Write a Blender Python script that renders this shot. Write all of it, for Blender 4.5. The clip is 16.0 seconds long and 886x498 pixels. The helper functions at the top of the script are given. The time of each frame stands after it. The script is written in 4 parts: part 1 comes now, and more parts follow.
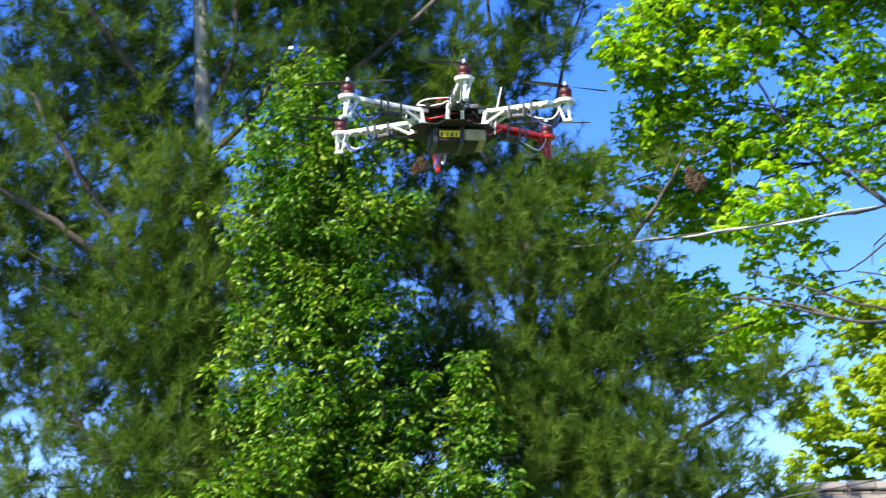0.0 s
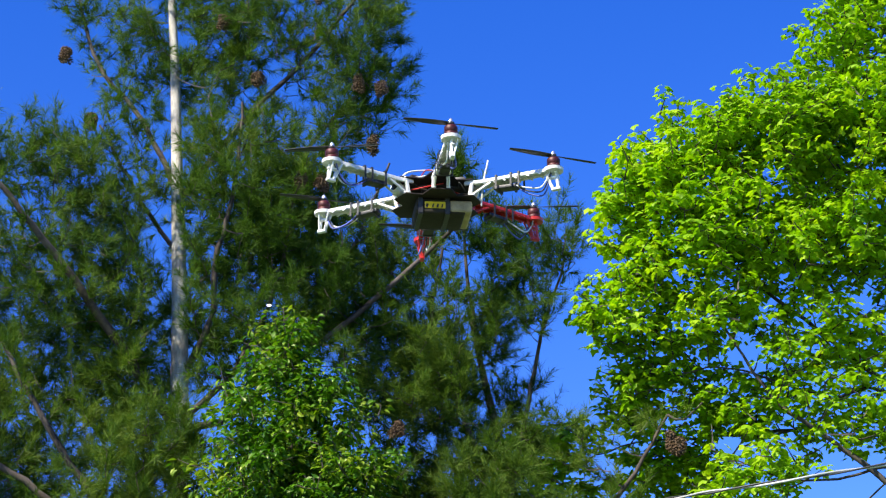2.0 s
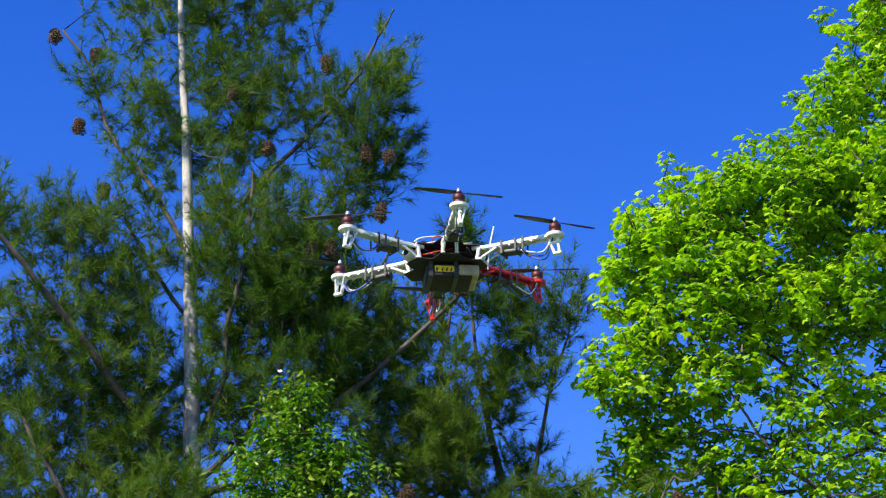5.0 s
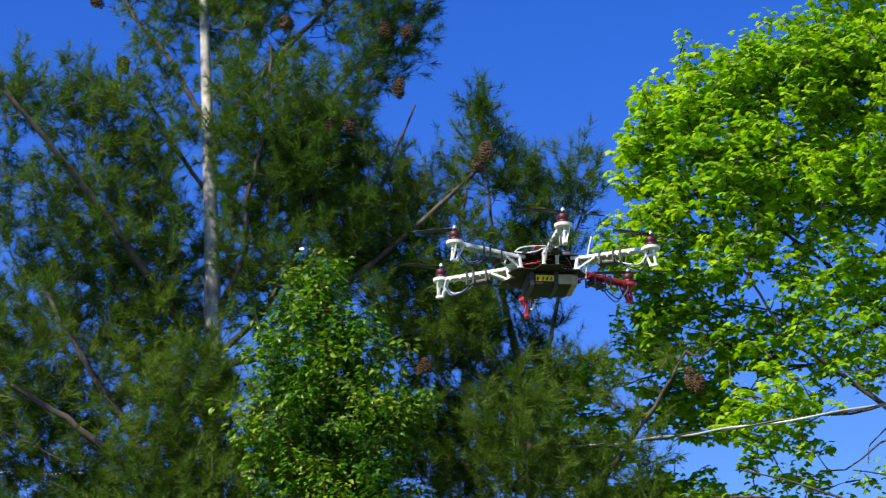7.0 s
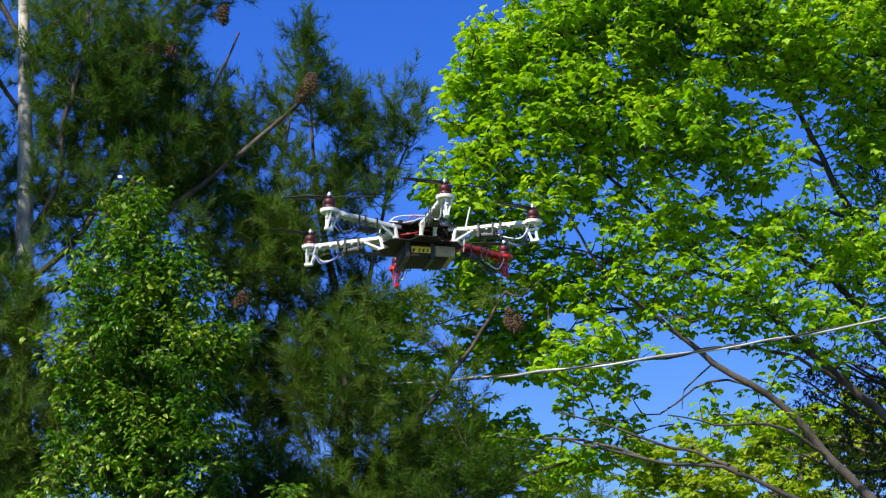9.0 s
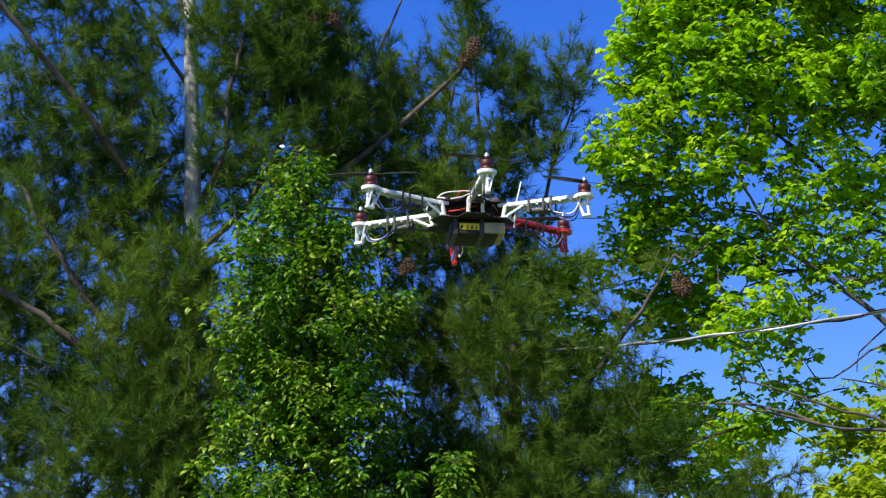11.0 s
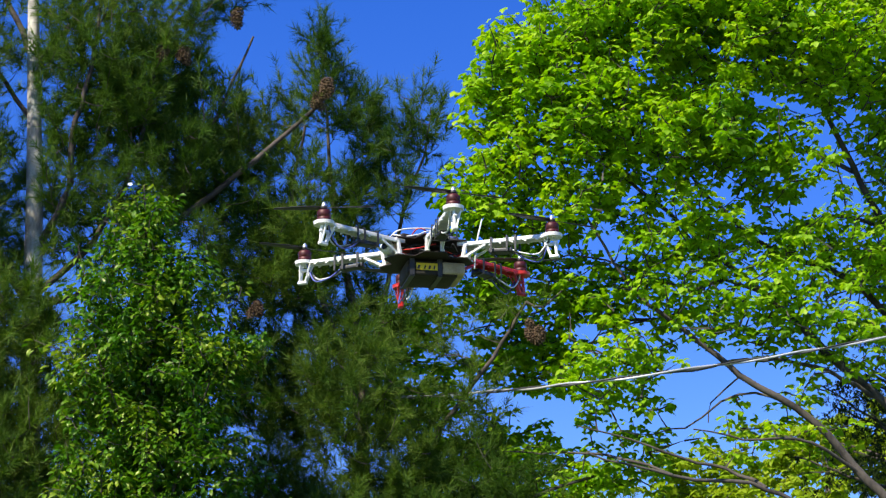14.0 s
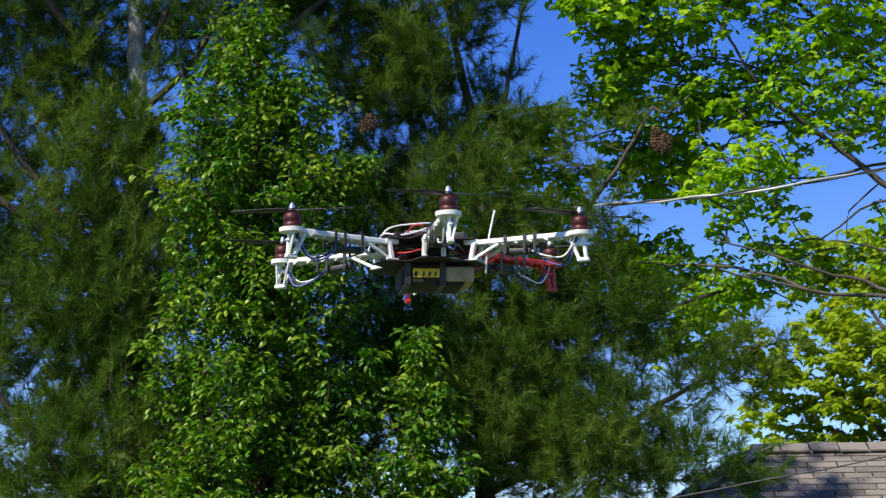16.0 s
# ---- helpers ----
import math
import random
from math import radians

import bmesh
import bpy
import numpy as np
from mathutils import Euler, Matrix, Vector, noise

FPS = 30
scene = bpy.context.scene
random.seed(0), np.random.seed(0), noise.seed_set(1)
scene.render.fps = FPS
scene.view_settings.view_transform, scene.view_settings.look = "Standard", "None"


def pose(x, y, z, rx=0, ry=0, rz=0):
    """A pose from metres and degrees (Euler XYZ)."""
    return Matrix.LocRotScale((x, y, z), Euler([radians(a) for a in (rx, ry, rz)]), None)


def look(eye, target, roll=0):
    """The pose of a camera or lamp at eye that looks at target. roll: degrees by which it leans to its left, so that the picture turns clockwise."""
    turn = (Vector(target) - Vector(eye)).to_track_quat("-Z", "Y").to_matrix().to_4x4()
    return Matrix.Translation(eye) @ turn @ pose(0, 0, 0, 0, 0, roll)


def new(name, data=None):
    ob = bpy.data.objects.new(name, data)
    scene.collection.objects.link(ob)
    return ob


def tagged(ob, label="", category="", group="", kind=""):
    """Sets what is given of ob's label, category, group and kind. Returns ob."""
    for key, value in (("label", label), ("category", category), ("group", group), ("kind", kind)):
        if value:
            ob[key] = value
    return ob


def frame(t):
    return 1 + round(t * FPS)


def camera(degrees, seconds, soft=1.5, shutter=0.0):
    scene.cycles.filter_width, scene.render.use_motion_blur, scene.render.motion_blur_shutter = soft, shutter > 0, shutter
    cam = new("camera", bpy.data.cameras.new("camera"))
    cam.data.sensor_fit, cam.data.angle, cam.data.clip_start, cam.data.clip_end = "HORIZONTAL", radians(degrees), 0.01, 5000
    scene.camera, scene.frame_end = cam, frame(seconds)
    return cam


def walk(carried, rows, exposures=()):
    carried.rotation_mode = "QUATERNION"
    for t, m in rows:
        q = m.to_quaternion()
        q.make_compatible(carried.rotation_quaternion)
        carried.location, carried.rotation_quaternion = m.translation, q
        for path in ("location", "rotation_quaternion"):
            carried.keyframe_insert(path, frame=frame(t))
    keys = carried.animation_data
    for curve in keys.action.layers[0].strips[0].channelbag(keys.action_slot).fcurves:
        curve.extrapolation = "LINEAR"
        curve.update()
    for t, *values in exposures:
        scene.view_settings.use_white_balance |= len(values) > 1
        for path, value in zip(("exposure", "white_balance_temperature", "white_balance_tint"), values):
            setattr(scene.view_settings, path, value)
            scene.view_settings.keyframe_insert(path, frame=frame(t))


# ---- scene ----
cam = camera(24.0, 16.0, soft=1.2, shutter=0.2)
PATH = [
    (0, pose(0.1721, -4.4624, 1.3867, 103.699, 0.832, 2.690)),
    (0.5, pose(0.0684, -4.2746, 1.1356, 106.757, 1.310, -0.346)),
    (1, pose(0.0873, -4.0496, 0.9753, 110.196, 0.740, 0.068)),
    (1.5, pose(0.0920, -3.9963, 0.9154, 113.897, 0.942, 1.473)),
    (2, pose(0.1341, -4.1706, 0.9095, 112.552, 0.693, 1.948)),
    (2.5, pose(0.1985, -4.1294, 0.9196, 112.490, 0.823, 2.182)),
    (3, pose(0.3428, -4.0674, 0.9378, 113.059, 0.605, 3.336)),
    (3.2, pose(0.3979, -4.0582, 0.9401, 112.832, 0.489, 4.954)),
    (5.3, pose(0.1225, -4.4709, 0.7710, 114.478, 1.031, 2.140)),
    (5.5, pose(0.1401, -4.4581, 0.8712, 113.766, 1.005, 2.388)),
    (6, pose(0.2559, -4.6208, 0.9817, 111.000, 0.524, 2.995)),
    (6.5, pose(0.2033, -4.5899, 1.1164, 109.538, 0.608, 4.296)),
    (7, pose(-0.1136, -4.8327, 1.0891, 109.743, 0.815, 1.888)),
    (7.5, pose(-0.3435, -4.7743, 1.1099, 109.917, 1.065, -1.711)),
    (8, pose(-0.3967, -4.7657, 1.1302, 109.276, 1.411, -4.083)),
    (8.5, pose(-0.3590, -4.7211, 1.1897, 108.309, 1.358, -3.873)),
    (9, pose(-0.2776, -4.6490, 1.2681, 107.559, 0.810, -3.818)),
    (9.5, pose(-0.1412, -4.5988, 1.3699, 106.805, 0.632, -2.311)),
    (10, pose(0.0383, -4.5218, 1.4272, 106.382, 0.507, 0.525)),
    (10.2, pose(0.0836, -4.5157, 1.4301, 106.229, 0.651, 1.847)),
    (12.3, pose(0.0150, -4.4000, 1.1800, 108.360, -0.600, 1.200)),
    (12.5, pose(-0.0511, -4.3144, 1.2026, 108.771, -0.523, 1.031)),
    (13, pose(-0.1908, -4.1945, 1.2216, 109.426, 0.024, -1.425)),
    (13.5, pose(-0.2074, -4.0984, 1.3279, 109.302, 0.025, -3.350)),
    (14, pose(-0.2145, -4.1742, 1.4400, 107.761, 0.637, -3.225)),
    (14.5, pose(-0.1320, -4.0888, 1.6294, 106.219, 0.280, -2.646)),
    (15, pose(-0.0342, -3.9291, 1.7983, 104.295, 0.449, -1.395)),
    (15.5, pose(0.0160, -3.7285, 1.9377, 102.721, 0.746, 0.066)),
    (16, pose(0.0832, -3.4799, 2.0840, 101.233, 0.861, 1.101)),
]
walk(cam, PATH, exposures=[(0.0, 1.53), (0.5, 1.53), (1.0, 1.33), (1.5, 1.18), (3.0, 1.13), (5.5, 0.98), (6.5, 0.83), (10.0, 0.78), (12.5, 0.88), (14.5, 0.78), (16.0, 0.53)])

# ---- light ----
TO_SUN = Vector((-0.47, -0.52, 0.71)).normalized()
world = bpy.data.worlds.new("sky")
scene.world = world
world.use_nodes = True
wn, wl = world.node_tree.nodes, world.node_tree.links
sky = wn.new("ShaderNodeTexSky")
sky.sky_type, sky.sun_disc = "NISHITA", False
sky.sun_elevation = math.asin(TO_SUN.z)
sky.sun_rotation = math.atan2(TO_SUN.x, TO_SUN.y)
sky.altitude, sky.air_density, sky.dust_density, sky.ozone_density = 450, 1.0, 0.04, 3.0
deep = wn.new("ShaderNodeHueSaturation")
deep.inputs["Saturation"].default_value = 1.38
deep.inputs["Hue"].default_value = 0.526
deep.inputs["Value"].default_value = 1.0
wl.new(sky.outputs[0], deep.inputs["Color"])
wl.new(deep.outputs[0], wn["Background"].inputs["Color"])
wn["Background"].inputs["Strength"].default_value = 0.12
sun_data = bpy.data.lights.new("sun", "SUN")
sun_data.energy, sun_data.angle, sun_data.color = 5.0, radians(0.53), (1.0, 0.93, 0.76)
sun = new("sun", sun_data)
sun.matrix_world = look((0, 0, 30), Vector((0, 0, 30)) - TO_SUN)


# ---- materials ----
def material(name):
    m = bpy.data.materials.new(name)
    m.use_nodes = True
    return m, m.node_tree.nodes, m.node_tree.links


def ramp(nodes, stops):
    r = nodes.new("ShaderNodeValToRGB")
    while len(r.color_ramp.elements) < len(stops):
        r.color_ramp.elements.new(0.5)
    for e, (at, c) in zip(r.color_ramp.elements, stops):
        e.position, e.color = at, (*c, 1)
    return r


def surface(name, c1, c2, scale=20.0, rough=0.5, metal=0.0, bump=0.2, detail=6.0, stretch=(1, 1, 1)):
    """A paint, bark or plastic with mottling at two scales and a fine relief."""
    m, n, l = material(name)
    b = n["Principled BSDF"]
    at, mp = n.new("ShaderNodeTexCoord"), n.new("ShaderNodeMapping")
    mp.inputs["Scale"].default_value = stretch
    l.new(at.outputs["Object"], mp.inputs["Vector"])
    big, fine = n.new("ShaderNodeTexNoise"), n.new("ShaderNodeTexNoise")
    for t, s in ((big, scale), (fine, scale * 7)):
        t.inputs["Scale"].default_value, t.inputs["Detail"].default_value = s, detail
        l.new(mp.outputs[0], t.inputs["Vector"])
    mix = n.new("ShaderNodeMath")
    mix.operation = "MULTIPLY_ADD"
    mix.inputs[1].default_value = 0.35
    l.new(fine.outputs["Fac"], mix.inputs[0])
    half = n.new("ShaderNodeMath")
    half.operation = "MULTIPLY"
    half.inputs[1].default_value = 0.65
    l.new(big.outputs["Fac"], half.inputs[0])
    l.new(half.outputs[0], mix.inputs[2])
    r = ramp(n, [(0.36, c1), (0.62, c2)])
    l.new(mix.outputs[0], r.inputs[0])
    l.new(r.outputs[0], b.inputs["Base Color"])
    b.inputs["Roughness"].default_value, b.inputs["Metallic"].default_value = rough, metal
    if bump:
        bp = n.new("ShaderNodeBump")
        bp.inputs["Strength"].default_value, bp.inputs["Distance"].default_value = bump, 0.01
        l.new(mix.outputs[0], bp.inputs["Height"])
        l.new(bp.outputs[0], b.inputs["Normal"])
    return m


def foliage(name, stops, glow, through_light, gloss=0.05, rough=0.35, patch=1.2):
    """Leaves or needles: each its own shade, with patches of tone through the crown; light passes through the blade."""
    m, n, l = material(name)
    n.remove(n["Principled BSDF"])
    geo, at, noise_t = n.new("ShaderNodeNewGeometry"), n.new("ShaderNodeTexCoord"), n.new("ShaderNodeTexNoise")
    noise_t.inputs["Scale"].default_value = patch
    l.new(at.outputs["Object"], noise_t.inputs["Vector"])
    add = n.new("ShaderNodeMath")
    add.operation = "MULTIPLY_ADD"
    add.inputs[1].default_value = 0.55
    l.new(geo.outputs["Random Per Island"], add.inputs[0])
    sub = n.new("ShaderNodeMath")
    sub.operation = "MULTIPLY_ADD"
    sub.inputs[1].default_value, sub.inputs[2].default_value = 1.4, -0.45
    l.new(noise_t.outputs["Fac"], sub.inputs[0])
    l.new(sub.outputs[0], add.inputs[2])
    r = ramp(n, stops)
    l.new(add.outputs[0], r.inputs[0])
    d, t, g = n.new("ShaderNodeBsdfDiffuse"), n.new("ShaderNodeBsdfTranslucent"), n.new("ShaderNodeBsdfGlossy")
    g.inputs["Roughness"].default_value = rough
    g.inputs["Color"].default_value = (0.95, 0.95, 0.62, 1)
    tint = n.new("ShaderNodeMix")
    tint.data_type, tint.blend_type = "RGBA", "MULTIPLY"
    tint.inputs["Factor"].default_value = 1.0
    tint.inputs["B"].default_value = (*glow, 1)
    l.new(r.outputs[0], d.inputs["Color"])
    l.new(r.outputs[0], tint.inputs["A"])
    l.new(tint.outputs["Result"], t.inputs["Color"])
    m1, m2 = n.new("ShaderNodeMixShader"), n.new("ShaderNodeMixShader")
    m1.inputs[0].default_value, m2.inputs[0].default_value = through_light, gloss
    l.new(d.outputs[0], m1.inputs[1])
    l.new(t.outputs[0], m1.inputs[2])
    l.new(m1.outputs[0], m2.inputs[1])
    l.new(g.outputs[0], m2.inputs[2])
    l.new(m2.outputs[0], n["Material Output"].inputs["Surface"])
    return m


NEEDLES = foliage("pine_needles", [(0.1, (0.020, 0.054, 0.007)), (0.5, (0.056, 0.118, 0.014)), (0.9, (0.140, 0.205, 0.030))], (1.15, 1.3, 0.45), 0.34, 0.012, 0.5, 0.9)
SPRUCE_NEEDLES = foliage("spruce_needles", [(0.1, (0.016, 0.030, 0.010)), (0.9, (0.04, 0.06, 0.018))], (1.1, 1.2, 0.6), 0.2, 0.01)
MAPLE_LEAF = foliage("maple_leaf", [(0.1, (0.105, 0.225, 0.004)), (0.5, (0.195, 0.365, 0.005)), (0.9, (0.320, 0.460, 0.010))], (1.5, 1.6, 0.4), 0.46, 0.03, 0.5)
PEAR_LEAF = foliage("pear_leaf", [(0.1, (0.024, 0.090, 0.003)), (0.5, (0.062, 0.170, 0.005)), (0.9, (0.190, 0.265, 0.014))], (1.3, 1.5, 0.4), 0.34, 0.035, 0.42, 2.0)
FAR_LEAF = foliage("far_leaf", [(0.1, (0.150, 0.240, 0.010)), (0.5, (0.230, 0.340, 0.014)), (0.9, (0.32, 0.40, 0.03))], (1.5, 1.4, 0.5), 0.5, 0.015)
PINE_BARK = surface("pine_bark", (0.20, 0.18, 0.16), (0.56, 0.53, 0.49), 5.0, 0.85, 0, 0.7, stretch=(1, 1, 0.45))
LIMB_BARK = surface("limb_bark", (0.022, 0.017, 0.014), (0.095, 0.074, 0.060), 6.0, 0.85, 0, 0.5)
MAPLE_BARK = surface("maple_bark", (0.022, 0.018, 0.015), (0.090, 0.075, 0.062), 5.0, 0.9, 0, 0.5, stretch=(1, 1, 0.5))
CONE_SCALE = surface("cone_scale", (0.030, 0.018, 0.009), (0.16, 0.095, 0.045), 25.0, 0.85)
PETAL = surface("petal", (0.7, 0.7, 0.68), (0.85, 0.85, 0.82), 60.0, 0.6, 0, 0)
WIRE_METAL = surface("cable_aluminium", (0.45, 0.45, 0.45), (0.68, 0.68, 0.67), 2.0, 0.45, 0.55, 0.1)
WIRE_BLACK = surface("cable_black", (0.02, 0.02, 0.02), (0.06, 0.06, 0.06), 3.0, 0.5, 0, 0.1)
WALL_PAINT = surface("siding_paint", (0.42, 0.40, 0.36), (0.55, 0.53, 0.48), 2.0, 0.7)
FELT = surface("roof_felt", (0.03, 0.028, 0.026), (0.06, 0.055, 0.05), 8.0, 0.95)
WHITE = surface("white_nylon", (0.60, 0.59, 0.57), (0.82, 0.81, 0.79), 60.0, 0.42, 0, 0.05)
RED = surface("red_nylon", (0.36, 0.012, 0.010), (0.58, 0.025, 0.018), 60.0, 0.38, 0, 0.05)
CAN = surface("motor_maroon", (0.030, 0.003, 0.004), (0.070, 0.006, 0.007), 80.0, 0.5, 0.25, 0.05)
BLACK = surface("black_plastic", (0.010, 0.010, 0.011), (0.030, 0.029, 0.028), 60.0, 0.45, 0, 0.1)
BOARD = surface("dark_board", (0.006, 0.004, 0.004), (0.022, 0.011, 0.010), 90.0, 0.75, 0, 0.1)
STEEL = surface("bright_aluminium", (0.62, 0.62, 0.63), (0.80, 0.80, 0.80), 90.0, 0.28, 0.85, 0.03)
TAN = surface("tan_foam", (0.30, 0.23, 0.13), (0.46, 0.37, 0.23), 45.0, 0.85, 0, 0.3)
PACK = surface("battery_wrap", (0.008, 0.006, 0.004), (0.024, 0.018, 0.010), 50.0, 0.8, 0, 0.1)
YELLOW = surface("yellow_label", (0.72, 0.50, 0.01), (0.85, 0.62, 0.02), 70.0, 0.35, 0, 0.02)
WIRE_WHITE = surface("white_lead", (0.55, 0.54, 0.52), (0.75, 0.74, 0.72), 80.0, 0.4, 0, 0.0)
WIRE_BLUE = surface("blue_lead", (0.05, 0.07, 0.30), (0.10, 0.13, 0.45), 80.0, 0.4, 0, 0.0)
WIRE_RED = surface("red_lead", (0.40, 0.02, 0.02), (0.55, 0.04, 0.03), 80.0, 0.4, 0, 0.0)


def shingle_material():
    m, n, l = material("asphalt_shingle")
    b = n["Principled BSDF"]
    info, at = n.new("ShaderNodeObjectInfo"), n.new("ShaderNodeTexCoord")
    grain, blot = n.new("ShaderNodeTexNoise"), n.new("ShaderNodeTexNoise")
    grain.inputs["Scale"].default_value, grain.inputs["Detail"].default_value = 160, 4
    blot.inputs["Scale"].default_value = 9
    l.new(at.outputs["Object"], grain.inputs["Vector"])
    l.new(at.outputs["Object"], blot.inputs["Vector"])
    s1, s2 = n.new("ShaderNodeMath"), n.new("ShaderNodeMath")
    s1.operation = s2.operation = "MULTIPLY_ADD"
    s1.inputs[1].default_value, s2.inputs[1].default_value = 0.5, 0.35
    l.new(info.outputs["Random"], s1.inputs[0])
    l.new(grain.outputs["Fac"], s1.inputs[2])
    l.new(blot.outputs["Fac"], s2.inputs[0])
    l.new(s1.outputs[0], s2.inputs[2])
    r = ramp(n, [(0.45, (0.075, 0.066, 0.060)), (1.0, (0.20, 0.178, 0.160))])
    l.new(s2.outputs[0], r.inputs[0])
    l.new(r.outputs[0], b.inputs["Base Color"])
    b.inputs["Roughness"].default_value = 0.95
    bp = n.new("ShaderNodeBump")
    bp.inputs["Strength"].default_value, bp.inputs["Distance"].default_value = 0.5, 0.004
    l.new(grain.outputs["Fac"], bp.inputs["Height"])
    l.new(bp.outputs[0], b.inputs["Normal"])
    return m


SHINGLE = shingle_material()


# ---- builders ----
def part(name, bm, mat, parent, label="", smooth=True):
    me = bpy.data.meshes.new(name)
    bm.to_mesh(me)
    bm.free()
    me.materials.append(mat)
    if smooth:
        me.polygons.foreach_set("use_smooth", [True] * len(me.polygons))
    ob = new(name, me)
    ob.parent = parent
    return tagged(ob, label)


def array_mesh(name, verts, tris, mat, smooth=False):
    me = bpy.data.meshes.new(name)
    n, m = len(verts), len(tris)
    me.vertices.add(n)
    me.vertices.foreach_set("co", np.ascontiguousarray(verts, dtype=np.float32).ravel())
    me.loops.add(3 * m)
    me.loops.foreach_set("vertex_index", np.ascontiguousarray(tris, dtype=np.int32).ravel())
    me.polygons.add(m)
    me.polygons.foreach_set("loop_start", np.arange(0, 3 * m, 3, dtype=np.int32))
    me.polygons.foreach_set("use_smooth", np.full(m, smooth))
    me.update()
    me.validate()
    me.materials.append(mat)
    return me


def tubes(lines, sides=5):
    """Vertices and triangles of round tapering tubes along polylines [(points, radii)]."""
    V, F, base = [], [], 0
    a = np.linspace(0, 2 * np.pi, sides, endpoint=False)
    for pts, rad in lines:
        pts, rad = np.asarray(pts, float), np.asarray(rad, float)
        d = np.gradient(pts, axis=0)
        d /= np.linalg.norm(d, axis=1)[:, None] + 1e-9
        ref = np.where(np.abs(d[:, 2:3]) > 0.9, [[1.0, 0, 0]], [[0, 0, 1.0]])
        u = np.cross(d, ref)
        u /= np.linalg.norm(u, axis=1)[:, None] + 1e-9
        w = np.cross(d, u)
        ring = pts[:, None] + rad[:, None, None] * (np.cos(a)[None, :, None] * u[:, None] + np.sin(a)[None, :, None] * w[:, None])
        n = len(pts)
        V.append(ring.reshape(-1, 3))
        i, j = np.meshgrid(np.arange(n - 1), np.arange(sides), indexing="ij")
        p, q = base + i * sides + j, base + i * sides + (j + 1) % sides
        F.append(np.stack([p, q, q + sides], -1).reshape(-1, 3))
        F.append(np.stack([p, q + sides, p + sides], -1).reshape(-1, 3))
        base += n * sides
    return np.concatenate(V), np.concatenate(F)


def spline(pts, step=0.12, wobble=0.0, rng=None):
    """A smooth polyline through the given points, with small kinks."""
    p = np.asarray(pts, float)
    p = np.vstack([2 * p[0] - p[1], p, 2 * p[-1] - p[-2]])
    out = []
    for i in range(1, len(p) - 2):
        n = max(2, int(np.linalg.norm(p[i + 1] - p[i]) / step))
        for t in np.linspace(0, 1, n, endpoint=False):
            out.append(0.5 * (2 * p[i] + (p[i + 1] - p[i - 1]) * t + (2 * p[i - 1] - 5 * p[i] + 4 * p[i + 1] - p[i + 2]) * t * t
                              + (3 * p[i] - p[i - 1] - 3 * p[i + 1] + p[i + 2]) * t ** 3))
    out.append(p[-2])
    out = np.array(out)
    if wobble:
        out[1:-1] += rng.normal(0, wobble, (len(out) - 2, 3))
    return out


def scatter(template, tris, at, axes, size):
    """Copies of a small template at places, with frames (n, 3, 3) and sizes (n,), as one vertex and triangle array."""
    V = np.einsum("nij,kj->nki", axes, template) * size[:, None, None] + at[:, None]
    k = len(template)
    F = tris[None] + (np.arange(len(at)) * k)[:, None, None]
    return V.reshape(-1, 3), F.reshape(-1, 3)


def bundle(curves, thick, sides=3):
    """Tubes along many branches of six points each, as one vertex and triangle array."""
    c = np.array(curves)
    n = len(c)
    d = np.gradient(c, axis=1)
    d /= np.linalg.norm(d, axis=2, keepdims=True) + 1e-9
    u = np.cross(d, np.where(np.abs(d[..., 2:3]) > 0.9, [[[1.0, 0, 0]]], [[[0, 0, 1.0]]]))
    u /= np.linalg.norm(u, axis=2, keepdims=True) + 1e-9
    w = np.cross(d, u)
    first = thick + 0.006 * np.linalg.norm(c[:, -1] - c[:, 0], axis=1)
    rad = first[:, None] + (0.0025 - first[:, None]) * np.linspace(0, 1, 6)[None]
    a = np.linspace(0, 2 * np.pi, sides, endpoint=False)
    ring = c[:, :, None] + rad[:, :, None, None] * (np.cos(a)[:, None] * u[:, :, None] + np.sin(a)[:, None] * w[:, :, None])
    i, j = np.meshgrid(np.arange(5), np.arange(sides), indexing="ij")
    p, q = i * sides + j, i * sides + (j + 1) % sides
    one = np.concatenate([np.stack([p, q, q + sides], -1).reshape(-1, 3), np.stack([p, q + sides, p + sides], -1).reshape(-1, 3)])
    F = one[None] + (np.arange(n) * 6 * sides)[:, None, None]
    return ring.reshape(-1, 3), F.reshape(-1, 3)


def unit(v):
    return v / (np.linalg.norm(v, axis=-1, keepdims=True) + 1e-9)


def skeleton_of(trunk, limbs, rng):
    """The trunk and main limbs as tubes, and their points as places for branches to start."""
    lines, seeds = [], []
    for pts, r0, r1 in limbs:
        s = spline(pts, 0.14, 0.008, rng)
        lines.append((s, np.linspace(r0, r1, len(s))))
        seeds.append(s)
    return lines, np.concatenate([spline(trunk[0], 0.14)] + seeds)


